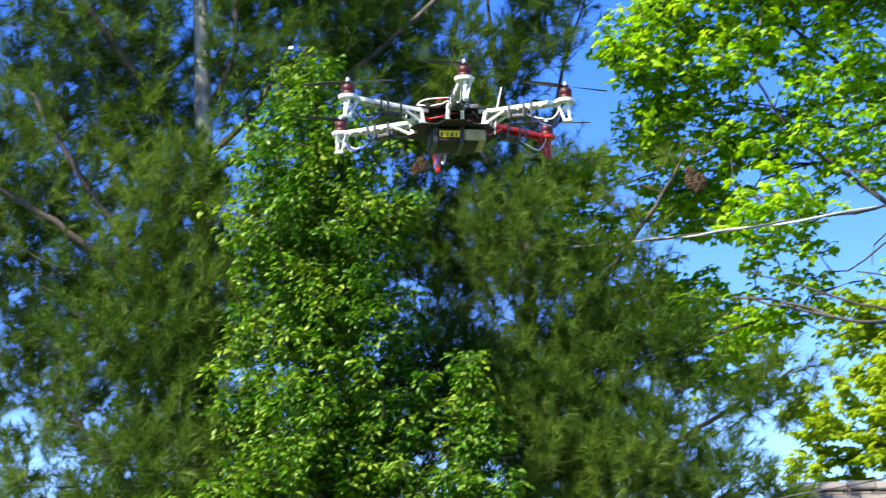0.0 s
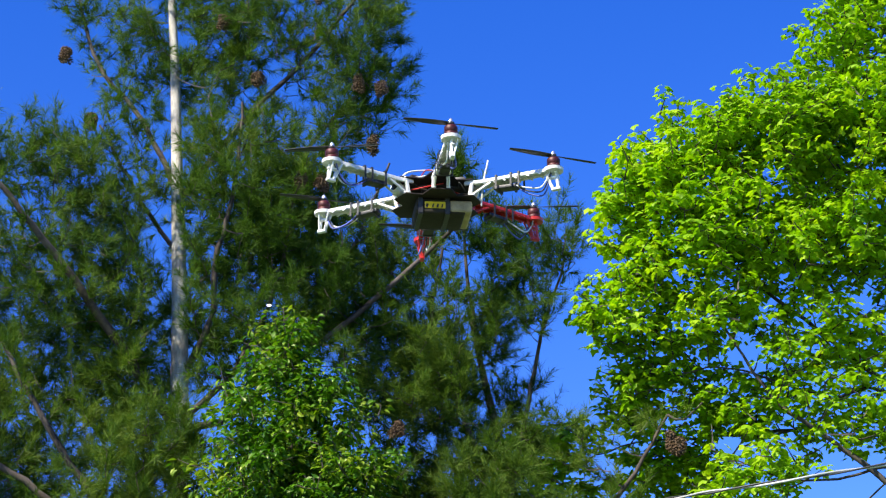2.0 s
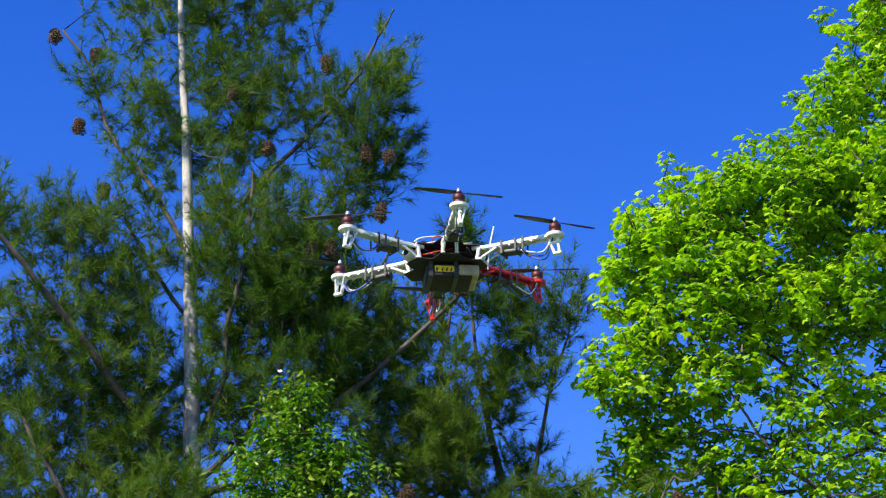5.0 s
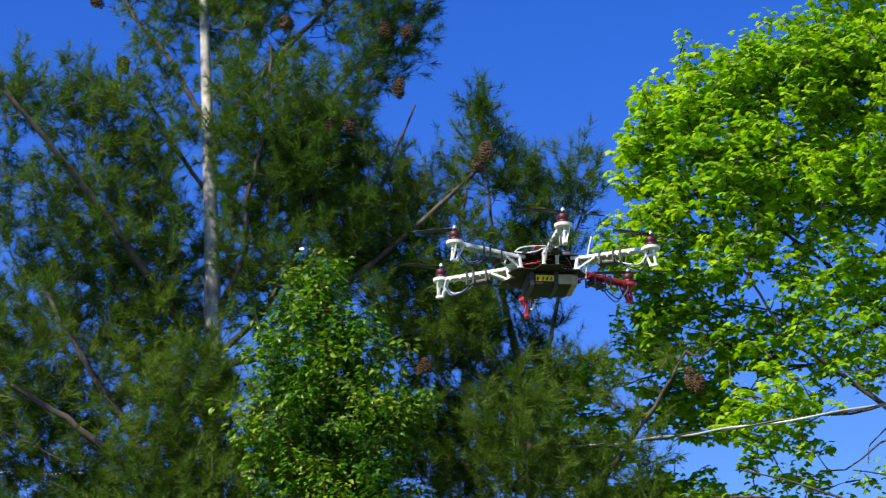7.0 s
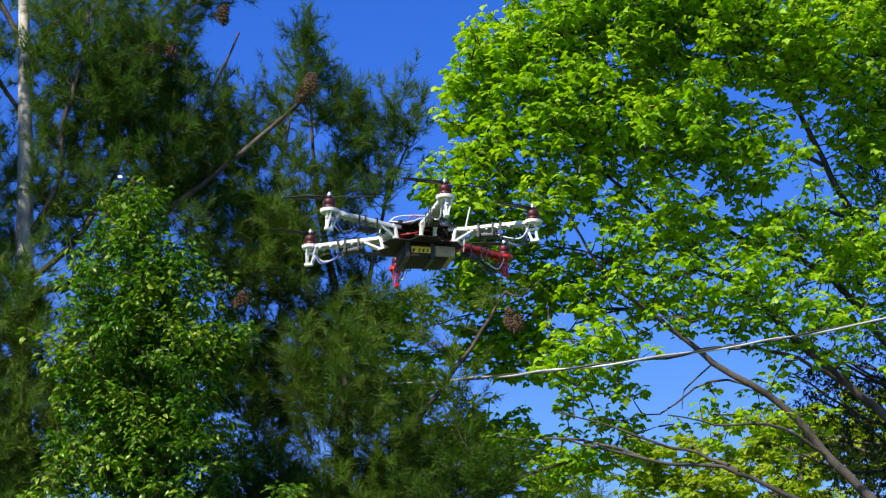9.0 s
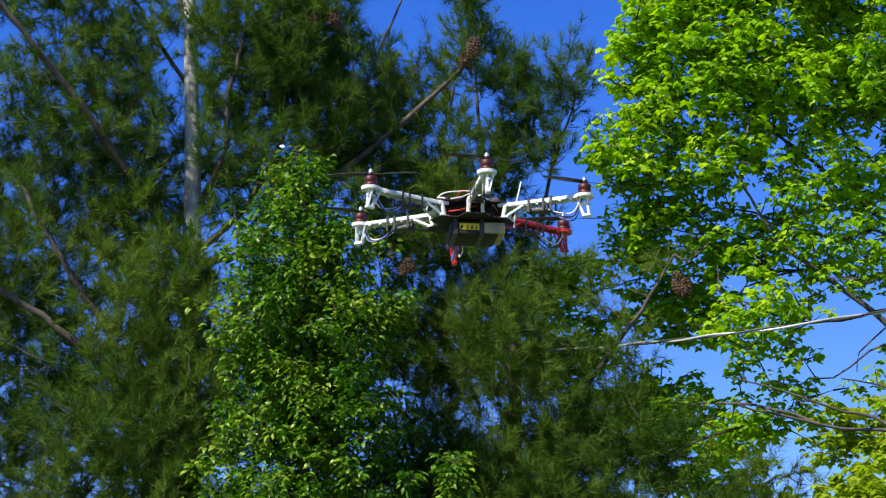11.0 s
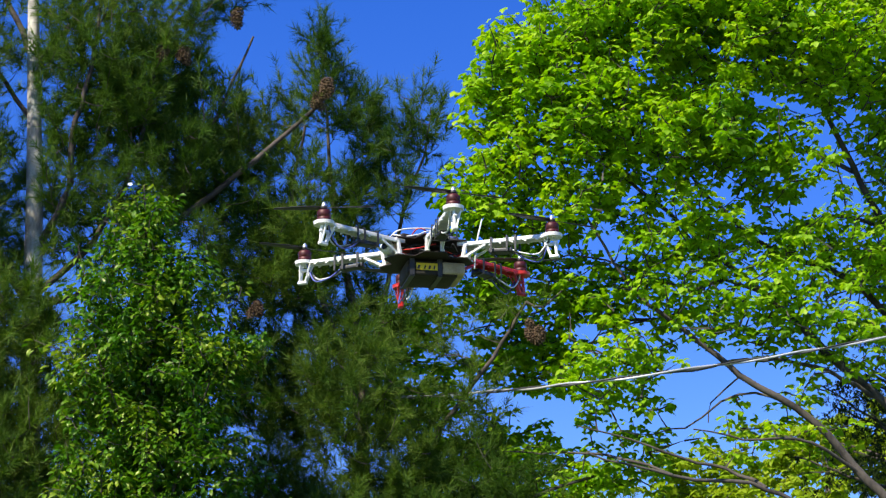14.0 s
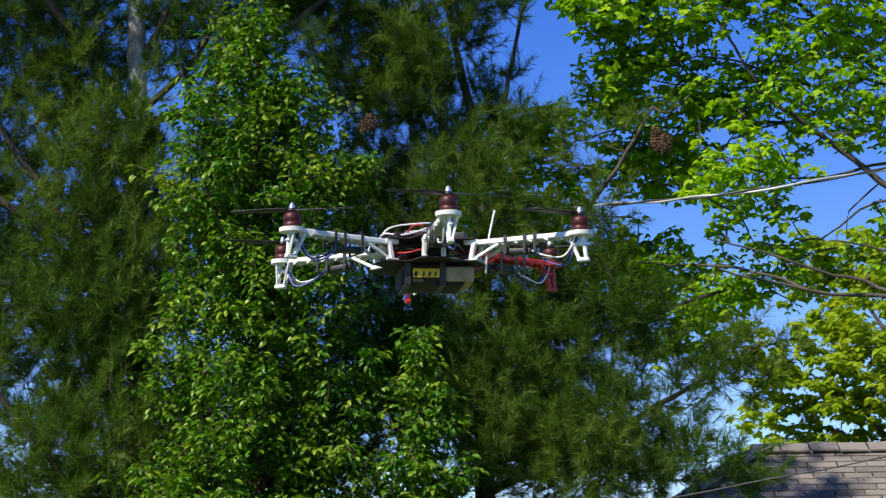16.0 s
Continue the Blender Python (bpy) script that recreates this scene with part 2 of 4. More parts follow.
def branches(seeds, volumes, density, rng, droop=0.0, rise=0.15, flat=0.9, back=0.0, clear=None):
    """Branches that reach from the nearest lower wood to places inside the crown's volumes, each new one a start for the next."""
    tips = []
    for x, y, z, rx, rz, k in volumes:
        ry = flat * (0.5 * rx + 0.5 * rz) + 0.12
        n = max(3, int(density * k * (rx * rz * ry) ** 0.75))
        q = unit(rng.normal(size=(n, 3)))
        uneven = np.array([1 + 0.5 * noise.noise(Vector(v) * 2.6 + Vector((x * 3.1, y, z * 2.3))) for v in q])
        q *= rng.uniform(0.05, 1, (n, 1)) ** 0.5 * uneven[:, None]
        tips.append(np.array([x, y + back, z]) + q * [rx, ry, rz])
    tips = np.concatenate(tips)
    if clear:
        x, y, z, r = clear
        wide = np.where(tips[:, 2] < z + 1.7, r, 0.45 * r)
        tips = tips[~((np.abs(tips[:, 0] - x - 0.05 * (7 - tips[:, 2])) < wide) & (tips[:, 1] < y) & (tips[:, 2] > z))]
    near = np.array([np.min(np.linalg.norm(seeds - t, axis=1)) for t in tips])
    tree_pts = np.empty((len(seeds) + 6 * len(tips), 3))
    tree_pts[: len(seeds)] = seeds
    count, out = len(seeds), []
    for t in tips[np.argsort(near)]:
        have = tree_pts[:count]
        gap = have - t
        cost = np.sqrt(np.einsum('ij,ij->i', gap, gap)) + 0.9 * np.maximum(0, gap[:, 2] + 0.05)
        s = have[np.argmin(cost)]
        length = np.linalg.norm(t - s)
        if length < 0.06:
            continue
        mid = 0.5 * (s + t) + [0, 0, -rise * length] + rng.normal(0, 0.06 * length, 3)
        u = np.linspace(0, 1, 6)[:, None]
        c = (1 - u) ** 2 * s + 2 * u * (1 - u) * mid + u * u * t
        c[-1, 2] -= droop * length
        tree_pts[count: count + 5] = c[1:]
        count += 5
        out.append(c)
    return out


def plant(name, label, trunk, limbs, wood, twig_wood, base):
    """The tree as an Empty at its foot, with its trunk and its limbs as parts."""
    root = tagged(new(name), label, "tree")
    root.location = base
    shift = np.array(base)
    s = spline(trunk[0], 0.25)
    V, F = tubes([(s, np.interp(s[:, 2], [p[2] for p in trunk[0]], trunk[1]))], 14)
    ob = new("trunk", array_mesh("trunk", V - shift, F, wood, True))
    ob.parent = root
    for pts, rad in limbs:
        V, F = tubes([(pts, rad)], 8)
        ob = new("limb", array_mesh("limb", V - shift, F, twig_wood, True))
        ob.parent = root
    return root, shift


def hang(root, shift, name, V, F, mat, label):
    ob = new(name, array_mesh(name, V - shift, F, mat))
    ob.parent = root
    return tagged(ob, label, kind="stuff")


# ---- pines ----
def needle_shoots(curves, rng, per=3, needles=44, length=0.12, width=0.0056):
    """Upturned shoots over the outer part of every branch, each a soft brush of long needles that point forwards."""
    at, way, long = [], [], []
    for c in curves:
        d = unit(np.gradient(c, axis=0))
        total = np.linalg.norm(c[-1] - c[0])
        k = per + int(total > 0.5) + int(total > 0.9)
        u = np.clip(1 - rng.uniform(0, 1, k) ** 1.2 * min(1, 0.5 / total + 0.2), 0.05, 1) * 5
        i = np.minimum(u.astype(int), 4)
        p = c[i] + (c[i + 1] - c[i]) * (u - i)[:, None]
        r = unit(rng.normal(size=(k, 3)))
        at += [p, c[-1:]]
        way += [unit(d[i] * 0.8 + r * 0.8 + [0, 0, 0.3]), unit(d[-1:] + [0, 0, 0.4])]
        long += [rng.uniform(0.08, 0.20, k), rng.uniform(0.10, 0.26, 1)]
    at, way, long = np.concatenate(at), np.concatenate(way), np.concatenate(long)
    n = len(at)
    s = rng.uniform(0.05, 1, (n, needles, 1)) ** 0.75
    r = unit(rng.normal(size=(n, needles, 3)))
    side = unit(r - (r * way[:, None]).sum(-1, keepdims=True) * way[:, None])
    th = rng.uniform(0.35, 1.45, (n, needles, 1)) * (1.1 - 0.45 * s)
    d = way[:, None] * np.cos(th) + side * np.sin(th)
    run = long[:, None, None] * s
    foot = at[:, None] + way[:, None] * run + np.array([0, 0, 0.5]) * run * run
    across = unit(np.cross(d, rng.normal(size=d.shape))) * width * 0.5
    tip = foot + d * length * rng.uniform(0.7, 1.15, (n, needles, 1)) + np.array([0, 0, -0.012]) * rng.uniform(0, 1, (n, needles, 1))
    V = np.stack([foot - across, foot + across, tip], 2).reshape(-1, 3)
    return V, np.arange(len(V)).reshape(-1, 3)


def needle_tufts(curves, rng, side, needles, length, width):
    """Tufts of long needles on short side shoots over the outer part of every branch."""
    at, way = [], []
    for c in curves:
        d = unit(np.gradient(c, axis=0))
        total = np.linalg.norm(c[-1] - c[0])
        k = max(3, int(side * min(1.3, 0.45 + total)))
        u = np.clip(1 - rng.uniform(0, 1, k) ** 1.3 * min(1, 0.55 / total + 0.2), 0.05, 1) * 5
        i = np.minimum(u.astype(int), 4)
        p = c[i] + (c[i + 1] - c[i]) * (u - i)[:, None]
        r = unit(rng.normal(size=(k, 3)))
        e = unit(d[i] * 0.8 + (r - (r * d[i]).sum(1)[:, None] * d[i]) * 0.9 + [0, 0, 0.35])
        ln = rng.uniform(0.05, 0.17, k)[:, None]
        at += [p + e * ln, p + e * ln * 0.45, c[-1:]]
        way += [e, e, d[-1:]]
    at, way = np.concatenate(at), np.concatenate(way)
    n = len(at)
    r = unit(rng.normal(size=(n, needles, 3)))
    side_v = unit(r - (r * way[:, None]).sum(-1, keepdims=True) * way[:, None])
    th = rng.uniform(0.25, 1.25, (n, needles, 1))
    d = way[:, None] * np.cos(th) + side_v * np.sin(th)
    ln = length * rng.uniform(0.7, 1.15, (n, needles, 1))
    foot = at[:, None] - way[:, None] * rng.uniform(0, 0.03, (n, needles, 1))
    across = unit(np.cross(d, rng.normal(size=d.shape))) * width * 0.5
    tip = foot + d * ln + np.array([0, 0, -0.012]) * rng.uniform(0, 1, (n, needles, 1))
    V = np.stack([foot - across, foot + across, tip], 2).reshape(-1, 3)
    return V, np.arange(len(V)).reshape(-1, 3)


def pine_cone(rng):
    """A ripe open cone: overlapping scales in spirals along its axis, which hangs down."""
    V, F, base = [], [], 0
    ax = np.array([0, 0, -1.0])
    u = unit(np.cross(ax, [0.3, 0.9, 0.1]))
    w = np.cross(ax, u)
    long, fat = 0.125, 0.031
    o = np.zeros(3)
    for i in range(46):
        t = i / 45
        a = i * 2.399
        r = fat * (0.35 + 1.1 * math.sin(math.pi * (0.12 + 0.82 * t)) ** 0.8)
        out = math.cos(a) * u + math.sin(a) * w
        s = math.cos(a) * w - math.sin(a) * u
        p = o + ax * (t * long)
        tip = p + out * r + ax * 0.012
        q = [p, p + out * r * 0.6 + s * 0.010, tip + s * 0.006, tip - s * 0.006, p + out * r * 0.6 - s * 0.010, tip - ax * 0.008]
        V += q
        F += [[base, base + 1, base + 2], [base, base + 2, base + 3], [base, base + 3, base + 4], [base + 2, base + 5, base + 3],
              [base + 1, base + 5, base + 2], [base + 4, base + 3, base + 5]]
        base += 6
    return np.array(V), np.array(F)


def pine(name, label, base, trunk, limb_list, volumes, density, cones, seed, bark=PINE_BARK, back=0.0, clear=None):
    rng = np.random.default_rng(seed)
    lines, seeds = skeleton_of(trunk, limb_list, rng)
    root, shift = plant(name, label, trunk, lines, bark, LIMB_BARK, base)
    curves = branches(seeds, volumes, density, rng, 0.0, 0.16, 0.65, back, clear)
    V, F = needle_shoots(curves, rng)
    hang(root, shift, "crown", V, F, NEEDLES, "soft tufts of long dark green needles")
    V, F = bundle(curves, 0.005)
    hang(root, shift, "branchwork", V, F, LIMB_BARK, "thin grey-brown twigs")
    V, F = pine_cone(rng)
    shared = array_mesh("cone", V, F, CONE_SCALE)
    for p in cones:
        for k in range(5):
            ob = new("cone", shared)
            ob.parent = root
            a = k * 1.257 + rng.uniform(-0.4, 0.4)
            ob.location = Vector(p) - Vector(base) + Vector((0.045 * math.cos(a), 0.045 * math.sin(a), rng.uniform(-0.02, 0.06)))
            ob.rotation_euler = (rng.uniform(0.3, 1.0), rng.uniform(-0.2, 0.2), a + 1.57)
            ob.scale = (rng.uniform(1.0, 1.3),) * 3
            tagged(ob, "open brown pine cone in a cluster")
    return root


# ---- broad leaves ----
def broad_leaves(curves, rng, count, spread, template, tris, size, lean=0.5, reach=0.6):
    """Leaves along the outer part of each branch, blades facing up and outwards, tips hanging."""
    at, out = [], []
    for c in curves:
        total = np.linalg.norm(c[-1] - c[0])
        k = max(4, int(count * min(1.4, 0.5 + total)))
        u = np.clip(1 - rng.uniform(0, 1, k) ** 1.2 * min(1, reach / total), 0, 1) * 5
        i = np.minimum(u.astype(int), 4)
        p = c[i] + (c[i + 1] - c[i]) * (u - i)[:, None]
        o = rng.normal(size=(k, 3)) * [1, 1, 0.7]
        at.append(p + unit(o) * spread * rng.uniform(0.3, 1, (k, 1)))
        out.append(o)
    at, out = np.concatenate(at), np.concatenate(out)
    n = len(at)
    y = unit(out * [1, 1, 0.25] + [0, 0, -lean])
    up = unit(np.array([0, -0.15, 1.0]) + rng.normal(0, 0.42, (n, 3)))
    x = unit(np.cross(y, up))
    z = np.cross(x, y)
    return scatter(template, tris, at, np.stack([x, y, z], -1), size * rng.uniform(0.65, 1.2, n))


def leaf_whorls(curves, rng, count, template, tris, size, thin=None):
    """Leaves in drooping whorls round the shoot tips, like small umbrellas."""
    at = []
    for c in curves:
        total = np.linalg.norm(c[-1] - c[0])
        want = count * min(1.5, 0.5 + total)
        if thin and c[-1][0] > thin[0] and c[-1][2] < thin[1]:
            want *= thin[2]
        k = int(want + rng.uniform(0, 1))
        if not k:
            continue
        u = np.clip(1 - rng.uniform(0, 1, k) ** 1.3 * min(1, 0.6 / total), 0, 1) * 5
        u[0] = 4.999
        i = np.minimum(u.astype(int), 4)
        at.append(c[i] + (c[i + 1] - c[i]) * (u - i)[:, None] + rng.normal(0, 0.035, (k, 3)))
    at = np.concatenate(at)
    n, each = len(at), 5
    a = rng.uniform(0, 2 * np.pi, (n, 1)) + np.arange(each) * 2 * np.pi / each + rng.normal(0, 0.3, (n, each))
    out = np.stack([np.cos(a), np.sin(a), 0 * a], -1)
    up = unit(np.array([0, 0, 1.0]) + rng.normal(0, 0.22, (n, 1, 3)) + rng.normal(0, 0.16, (n, each, 3)))
    y = unit(out + [0, 0, -0.35] + rng.normal(0, 0.22, (n, each, 3)))
    x = unit(np.cross(y, up))
    z = np.cross(x, y)
    place = at[:, None] + out * rng.uniform(0.015, 0.07, (n, each, 1)) + np.array([0, 0, 1.0]) * rng.uniform(-0.05, 0.03, (n, each, 1))
    return scatter(template, tris, place.reshape(-1, 3), np.stack([x, y, z], -1).reshape(-1, 3, 3), size * rng.uniform(0.6, 1.15, n * each))


def maple_template():
    """A five-lobed blade, its lobes bent down from the ribs, with a short stalk."""
    pts = [(0, 0, 0)]
    lobes = [(-115, 0.44), (-68, 0.60), (-43, 0.45), (-20, 0.56), (0, 0.76), (20, 0.56), (43, 0.45), (68, 0.60), (115, 0.44)]
    for a, r in lobes:
        a = radians(a)
        pts.append((r * math.sin(a), 0.25 + r * math.cos(a), -0.50 * r * r + (0.03 if r < 0.47 else 0)))
    pts[0] = (0, 0.25, 0.03)
    F = [[0, i, i + 1] for i in range(1, len(lobes))]
    return np.array(pts), np.array(F)


def lance_template():
    """A narrow pointed blade, folded along its rib and curved down."""
    P = np.array([(0, 0, 0), (0.23, 0.36, 0.06), (0, 0.40, 0), (-0.23, 0.36, 0.06), (0.17, 0.68, -0.02), (0, 0.70, -0.06), (-0.17, 0.68, -0.02), (0, 0.98, -0.24)])
    F = np.array([(0, 1, 2), (0, 2, 3), (1, 4, 5), (1, 5, 2), (2, 5, 6), (2, 6, 3), (4, 7, 5), (5, 7, 6)])
    return P, F


def broad_tree(name, label, base, trunk, limb_list, volumes, density, leaf, mat, seed, count, spread, size, bark, lean=0.5, rise=0.1, leaf_label="", thin=None):
    rng = np.random.default_rng(seed)
    lines, seeds = skeleton_of(trunk, limb_list, rng)
    root, shift = plant(name, label, trunk, lines, bark, bark, base)
    curves = branches(seeds, volumes, density, rng, 0.03, rise)
    V, F = leaf_whorls(curves, rng, count, *leaf, size, thin) if count < 8 else broad_leaves(curves, rng, count, spread, *leaf, size, lean)
    hang(root, shift, "crown", V, F, mat, leaf_label)
    V, F = bundle(curves, 0.009 if count < 8 else 0.004)
    hang(root, shift, "branchwork", V, F, bark, "thin dark twigs")
    return root


# ---- ground ----
bm = bmesh.new()
bmesh.ops.create_grid(bm, x_segments=40, y_segments=40, size=1500)
for v in bm.verts:
    v.co.z = 0.12 * noise.noise(v.co * 0.02)
ground = part("ground", bm, surface("lawn", (0.025, 0.055, 0.012), (0.075, 0.12, 0.03), 3.0, 0.95), None)
ground.location.z = -0.15
tagged(ground, "mown green lawn under the trees", "ground", kind="structure")

# ---- the tall pine ----
P1_LIMBS = [
    ([(-2.87, 13.9, 6.75), (-3.52, 13.3, 7.67), (-4.12, 12.8, 8.41), (-4.6, 12.5, 8.95)], 0.055, 0.02),
    ([(-2.87, 13.9, 8.41), (-3.26, 13.9, 8.97), (-3.68, 13.8, 9.75)], 0.024, 0.012),
    ([(-2.90, 13.9, 9.03), (-3.31, 13.9, 9.87), (-3.75, 13.9, 10.45), (-4.01, 13.9, 11.26), (-4.3, 13.9, 11.7)], 0.03, 0.012),
    ([(-2.88, 13.9, 9.02), (-2.22, 13.9, 9.90), (-1.74, 13.9, 10.43), (-1.25, 13.9, 11.10), (-0.91, 13.9, 11.80)], 0.034, 0.014),
    ([(-2.80, 13.9, 7.23), (-2.54, 13.7, 7.64), (-2.48, 13.6, 8.22), (-2.34, 13.6, 8.94), (-2.28, 13.6, 9.86)], 0.036, 0.012),
    ([(-2.82, 13.9, 6.76), (-2.30, 13.9, 7.31), (-1.96, 13.8, 7.99), (-1.83, 13.7, 8.51), (-1.75, 13.7, 9.05)], 0.034, 0.014),
    ([(-2.32, 13.9, 8.11), (-1.89, 13.9, 9.04), (-1.62, 13.9, 9.58), (-1.2, 13.8, 10.0)], 0.026, 0.012),
    ([(-2.82, 13.9, 6.65), (-2.30, 13.9, 6.86), (-1.66, 13.9, 7.41), (-1.01, 13.9, 7.94), (-0.57, 13.9, 8.36), (-0.27, 13.8, 8.6)], 0.04, 0.02),
    ([(-1.66, 13.9, 7.41), (-1.34, 13.9, 8.20), (-1.12, 13.9, 8.73), (-0.89, 13.9, 9.32)], 0.026, 0.010),
    ([(-2.72, 13.9, 4.3), (-2.98, 13.6, 4.90), (-3.32, 13.4, 5.44), (-3.90, 13.2, 5.94), (-4.5, 13.0, 6.3)], 0.06, 0.025),
    ([(-2.74, 13.9, 5.2), (-3.3, 13.4, 5.7), (-3.9, 13.2, 6.6), (-4.3, 13.1, 7.3)], 0.045, 0.02),
    ([(-2.72, 13.9, 3.0), (-3.2, 13.4, 3.5), (-3.8, 13.1, 4.3)], 0.05, 0.02),
]
P1_UPPER = [
    (-2.73, 13.9, 12.19, 1.35, 0.98, 1.3), (-3.97, 13.6, 11.03, 0.42, 0.50, 0.48), (-2.68, 13.9, 10.65, 1.25, 0.83, 1.6),
    (-1.24, 13.8, 10.30, 0.52, 0.95, 1.6), (-0.94, 13.8, 11.04, 0.25, 0.61, 1.1), (-3.11, 13.6, 8.90, 0.95, 0.90, 1.4),
    (-1.97, 13.7, 8.91, 0.95, 0.95, 1.6), (-3.97, 13.1, 9.10, 0.52, 0.47, 1.6), (-3.90, 13.3, 8.18, 0.88, 0.83, 1.3)]
P1_LOWER = [
    (-2.90, 13.25, 6.35, 0.45, 0.50, 1.5), (-3.45, 13.6, 6.75, 0.55, 0.5, 1.2), (-3.6, 14.6, 5.2, 1.6, 1.4, 1.0), (-3.4, 14.8, 3.2, 1.8, 1.2, 1.0),
    (-2.63, 13.75, 7.75, 1.49, 0.85, 1.5), (-3.55, 13.7, 7.32, 0.84, 0.74, 1.4), (-3.26, 13.3, 6.03, 0.80, 0.80, 1.2),
    (-3.38, 13.1, 4.92, 0.83, 0.69, 1.6), (-3.00, 13.1, 3.86, 1.19, 0.78, 1.8), (-4.40, 13.6, 6.27, 0.75, 1.95, 1.5), (-2.7, 13.3, 5.4, 0.7, 1.0, 1.4), (-1.7, 14.2, 6.0, 0.9, 1.2, 1.5), (-1.6, 14.2, 4.0, 1.0, 1.2, 1.5),
    (-1.88, 13.8, 8.65, 0.71, 0.82, 1.4), (-1.44, 13.9, 7.92, 0.65, 0.76, 1.6), (-2.6, 14.2, 2.4, 1.6, 0.9, 0.7), (-4.9, 13.8, 3.8, 0.8, 1.6, 0.8)]
P1_LEFT = [(-4.9, 13.2, 9.25, 0.55, 0.55, 1.0), (-5.2, 13.3, 8.3, 0.8, 0.8, 1.0), (-5.3, 13.3, 7.0, 0.8, 0.9, 1.1), (-5.4, 13.4, 5.5, 0.8, 0.9, 1.0)]
P1_CONES = [(-3.70, 13.5, 9.68), (-1.70, 13.5, 9.01), (-1.16, 13.5, 10.02), (-0.95, 13.5, 9.95), (-2.12, 13.5, 10.08), (-3.99, 13.5, 10.39),
            (-2.47, 13.5, 10.73), (-1.55, 13.5, 11.01), (-1.50, 13.6, 9.05), (-1.03, 13.6, 9.42), (-3.9, 13.7, 11.3), (-4.35, 13.8, 11.6), (-0.27, 13.55, 8.59), (-0.2, 13.5, 8.7)]
pine("pine_tree", "tall white pine with pale trunk and clustered brown cones", (-2.68, 13.9, 0),
     ([(-2.68, 13.9, -0.2), (-2.74, 13.9, 3.0), (-2.83, 13.9, 7.2), (-2.92, 13.9, 9.1), (-2.99, 13.9, 10.35), (-3.08, 13.9, 11.6), (-3.15, 13.9, 13.2)],
      [0.17, 0.13, 0.082, 0.058, 0.045, 0.034, 0.012]),
     P1_LIMBS, P1_UPPER + P1_LOWER + P1_LEFT, 220, P1_CONES, 11, PINE_BARK, 0.12, (-2.85, 13.95, 7.0, 0.17))

# ---- the dark pine behind the young tree ----
P2_LIMBS = [
    ([(0.15, 14.5, 4.6), (0.61, 14.3, 5.32), (1.22, 14.2, 6.15), (1.64, 14.1, 6.80)], 0.04, 0.014),
    ([(1.64, 14.1, 6.80), (1.78, 14.0, 6.72), (1.95, 13.9, 6.85)], 0.014, 0.008),
    ([(0.13, 14.5, 3.9), (0.88, 14.3, 4.63), (1.62, 14.2, 5.00), (2.21, 14.1, 5.18)], 0.04, 0.012),
    ([(0.13, 14.5, 3.5), (1.10, 14.2, 3.94), (1.83, 14.0, 4.31), (2.47, 13.9, 4.69)], 0.045, 0.012),
    ([(0.14, 14.5, 5.73), (-0.10, 14.4, 6.49), (-0.33, 14.3, 7.26), (-0.52, 14.3, 7.79), (-0.4, 14.1, 8.5)], 0.035, 0.012),
    ([(0.14, 14.5, 6.0), (0.35, 14.4, 6.9), (0.5, 14.3, 7.6), (0.75, 14.2, 8.4)], 0.03, 0.01),
    ([(-0.03, 14.5, 7.3), (-0.15, 14.3, 8.1), (-0.25, 14.1, 9.3)], 0.025, 0.008),
    ([(0.12, 14.5, 3.0), (-0.6, 14.6, 4.0), (-0.9, 14.7, 5.2)], 0.04, 0.015)]
P2_UPPER = [
    (-0.25, 14.1, 9.24, 0.19, 0.33, 1.6), (-0.16, 14.1, 8.68, 0.47, 0.40, 1.0), (0.30, 14.2, 8.46, 0.42, 0.42, 1.0), (0.74, 14.3, 8.56, 0.28, 0.41, 0.8),
    (0.06, 14.3, 7.91, 0.80, 0.47, 1.0), (-0.93, 14.5, 8.33, 0.61, 0.77, 1.3), (-0.64, 14.5, 7.29, 0.82, 0.65, 1.5), (-0.45, 14.5, 7.17, 0.75, 0.68, 0.8)]
P2_LOWER = [
    (0.85, 14.2, 6.46, 0.52, 0.42, 0.3), (0.15, 14.6, 6.6, 0.45, 0.5, 1.2), (0.45, 14.5, 7.2, 0.35, 0.25, 0.25), (1.61, 14.0, 6.57, 0.29, 0.22, 0.3), (1.00, 14.1, 5.62, 0.58, 0.58, 0.5),
    (0.65, 14.3, 4.97, 0.92, 0.58, 2.0), (0.29, 14.0, 4.20, 1.11, 0.77, 2.2), (0.1, 14.0, 5.9, 0.5, 0.65, 1.3), (1.48, 14.0, 4.67, 0.43, 0.62, 0.9), (1.02, 13.9, 3.76, 1.04, 0.52, 2.0),
    (2.27, 13.9, 4.49, 0.50, 0.32, 1.0), (2.00, 13.5, 3.61, 0.51, 0.28, 0.9), (-0.57, 14.9, 6.08, 0.71, 0.81, 1.7), (-0.6, 14.6, 4.8, 0.7, 0.8, 1.8), (0.5, 14.2, 2.7, 1.5, 0.6, 1.0)]
pine("pine_tree", "dark young white pine with spreading upturned limbs", (0.1, 14.5, 0),
     ([(0.10, 14.5, -0.2), (0.12, 14.5, 3.4), (0.15, 14.5, 5.4), (0.14, 14.5, 6.4), (-0.03, 14.5, 7.3), (-0.17, 14.4, 8.0)], [0.12, 0.09, 0.065, 0.05, 0.035, 0.015]),
     P2_LIMBS, P2_UPPER + P2_LOWER, 320, [(1.62, 13.6, 6.43), (-0.82, 13.9, 6.68), (1.70, 13.6, 6.38)], 12, LIMB_BARK, -0.12)

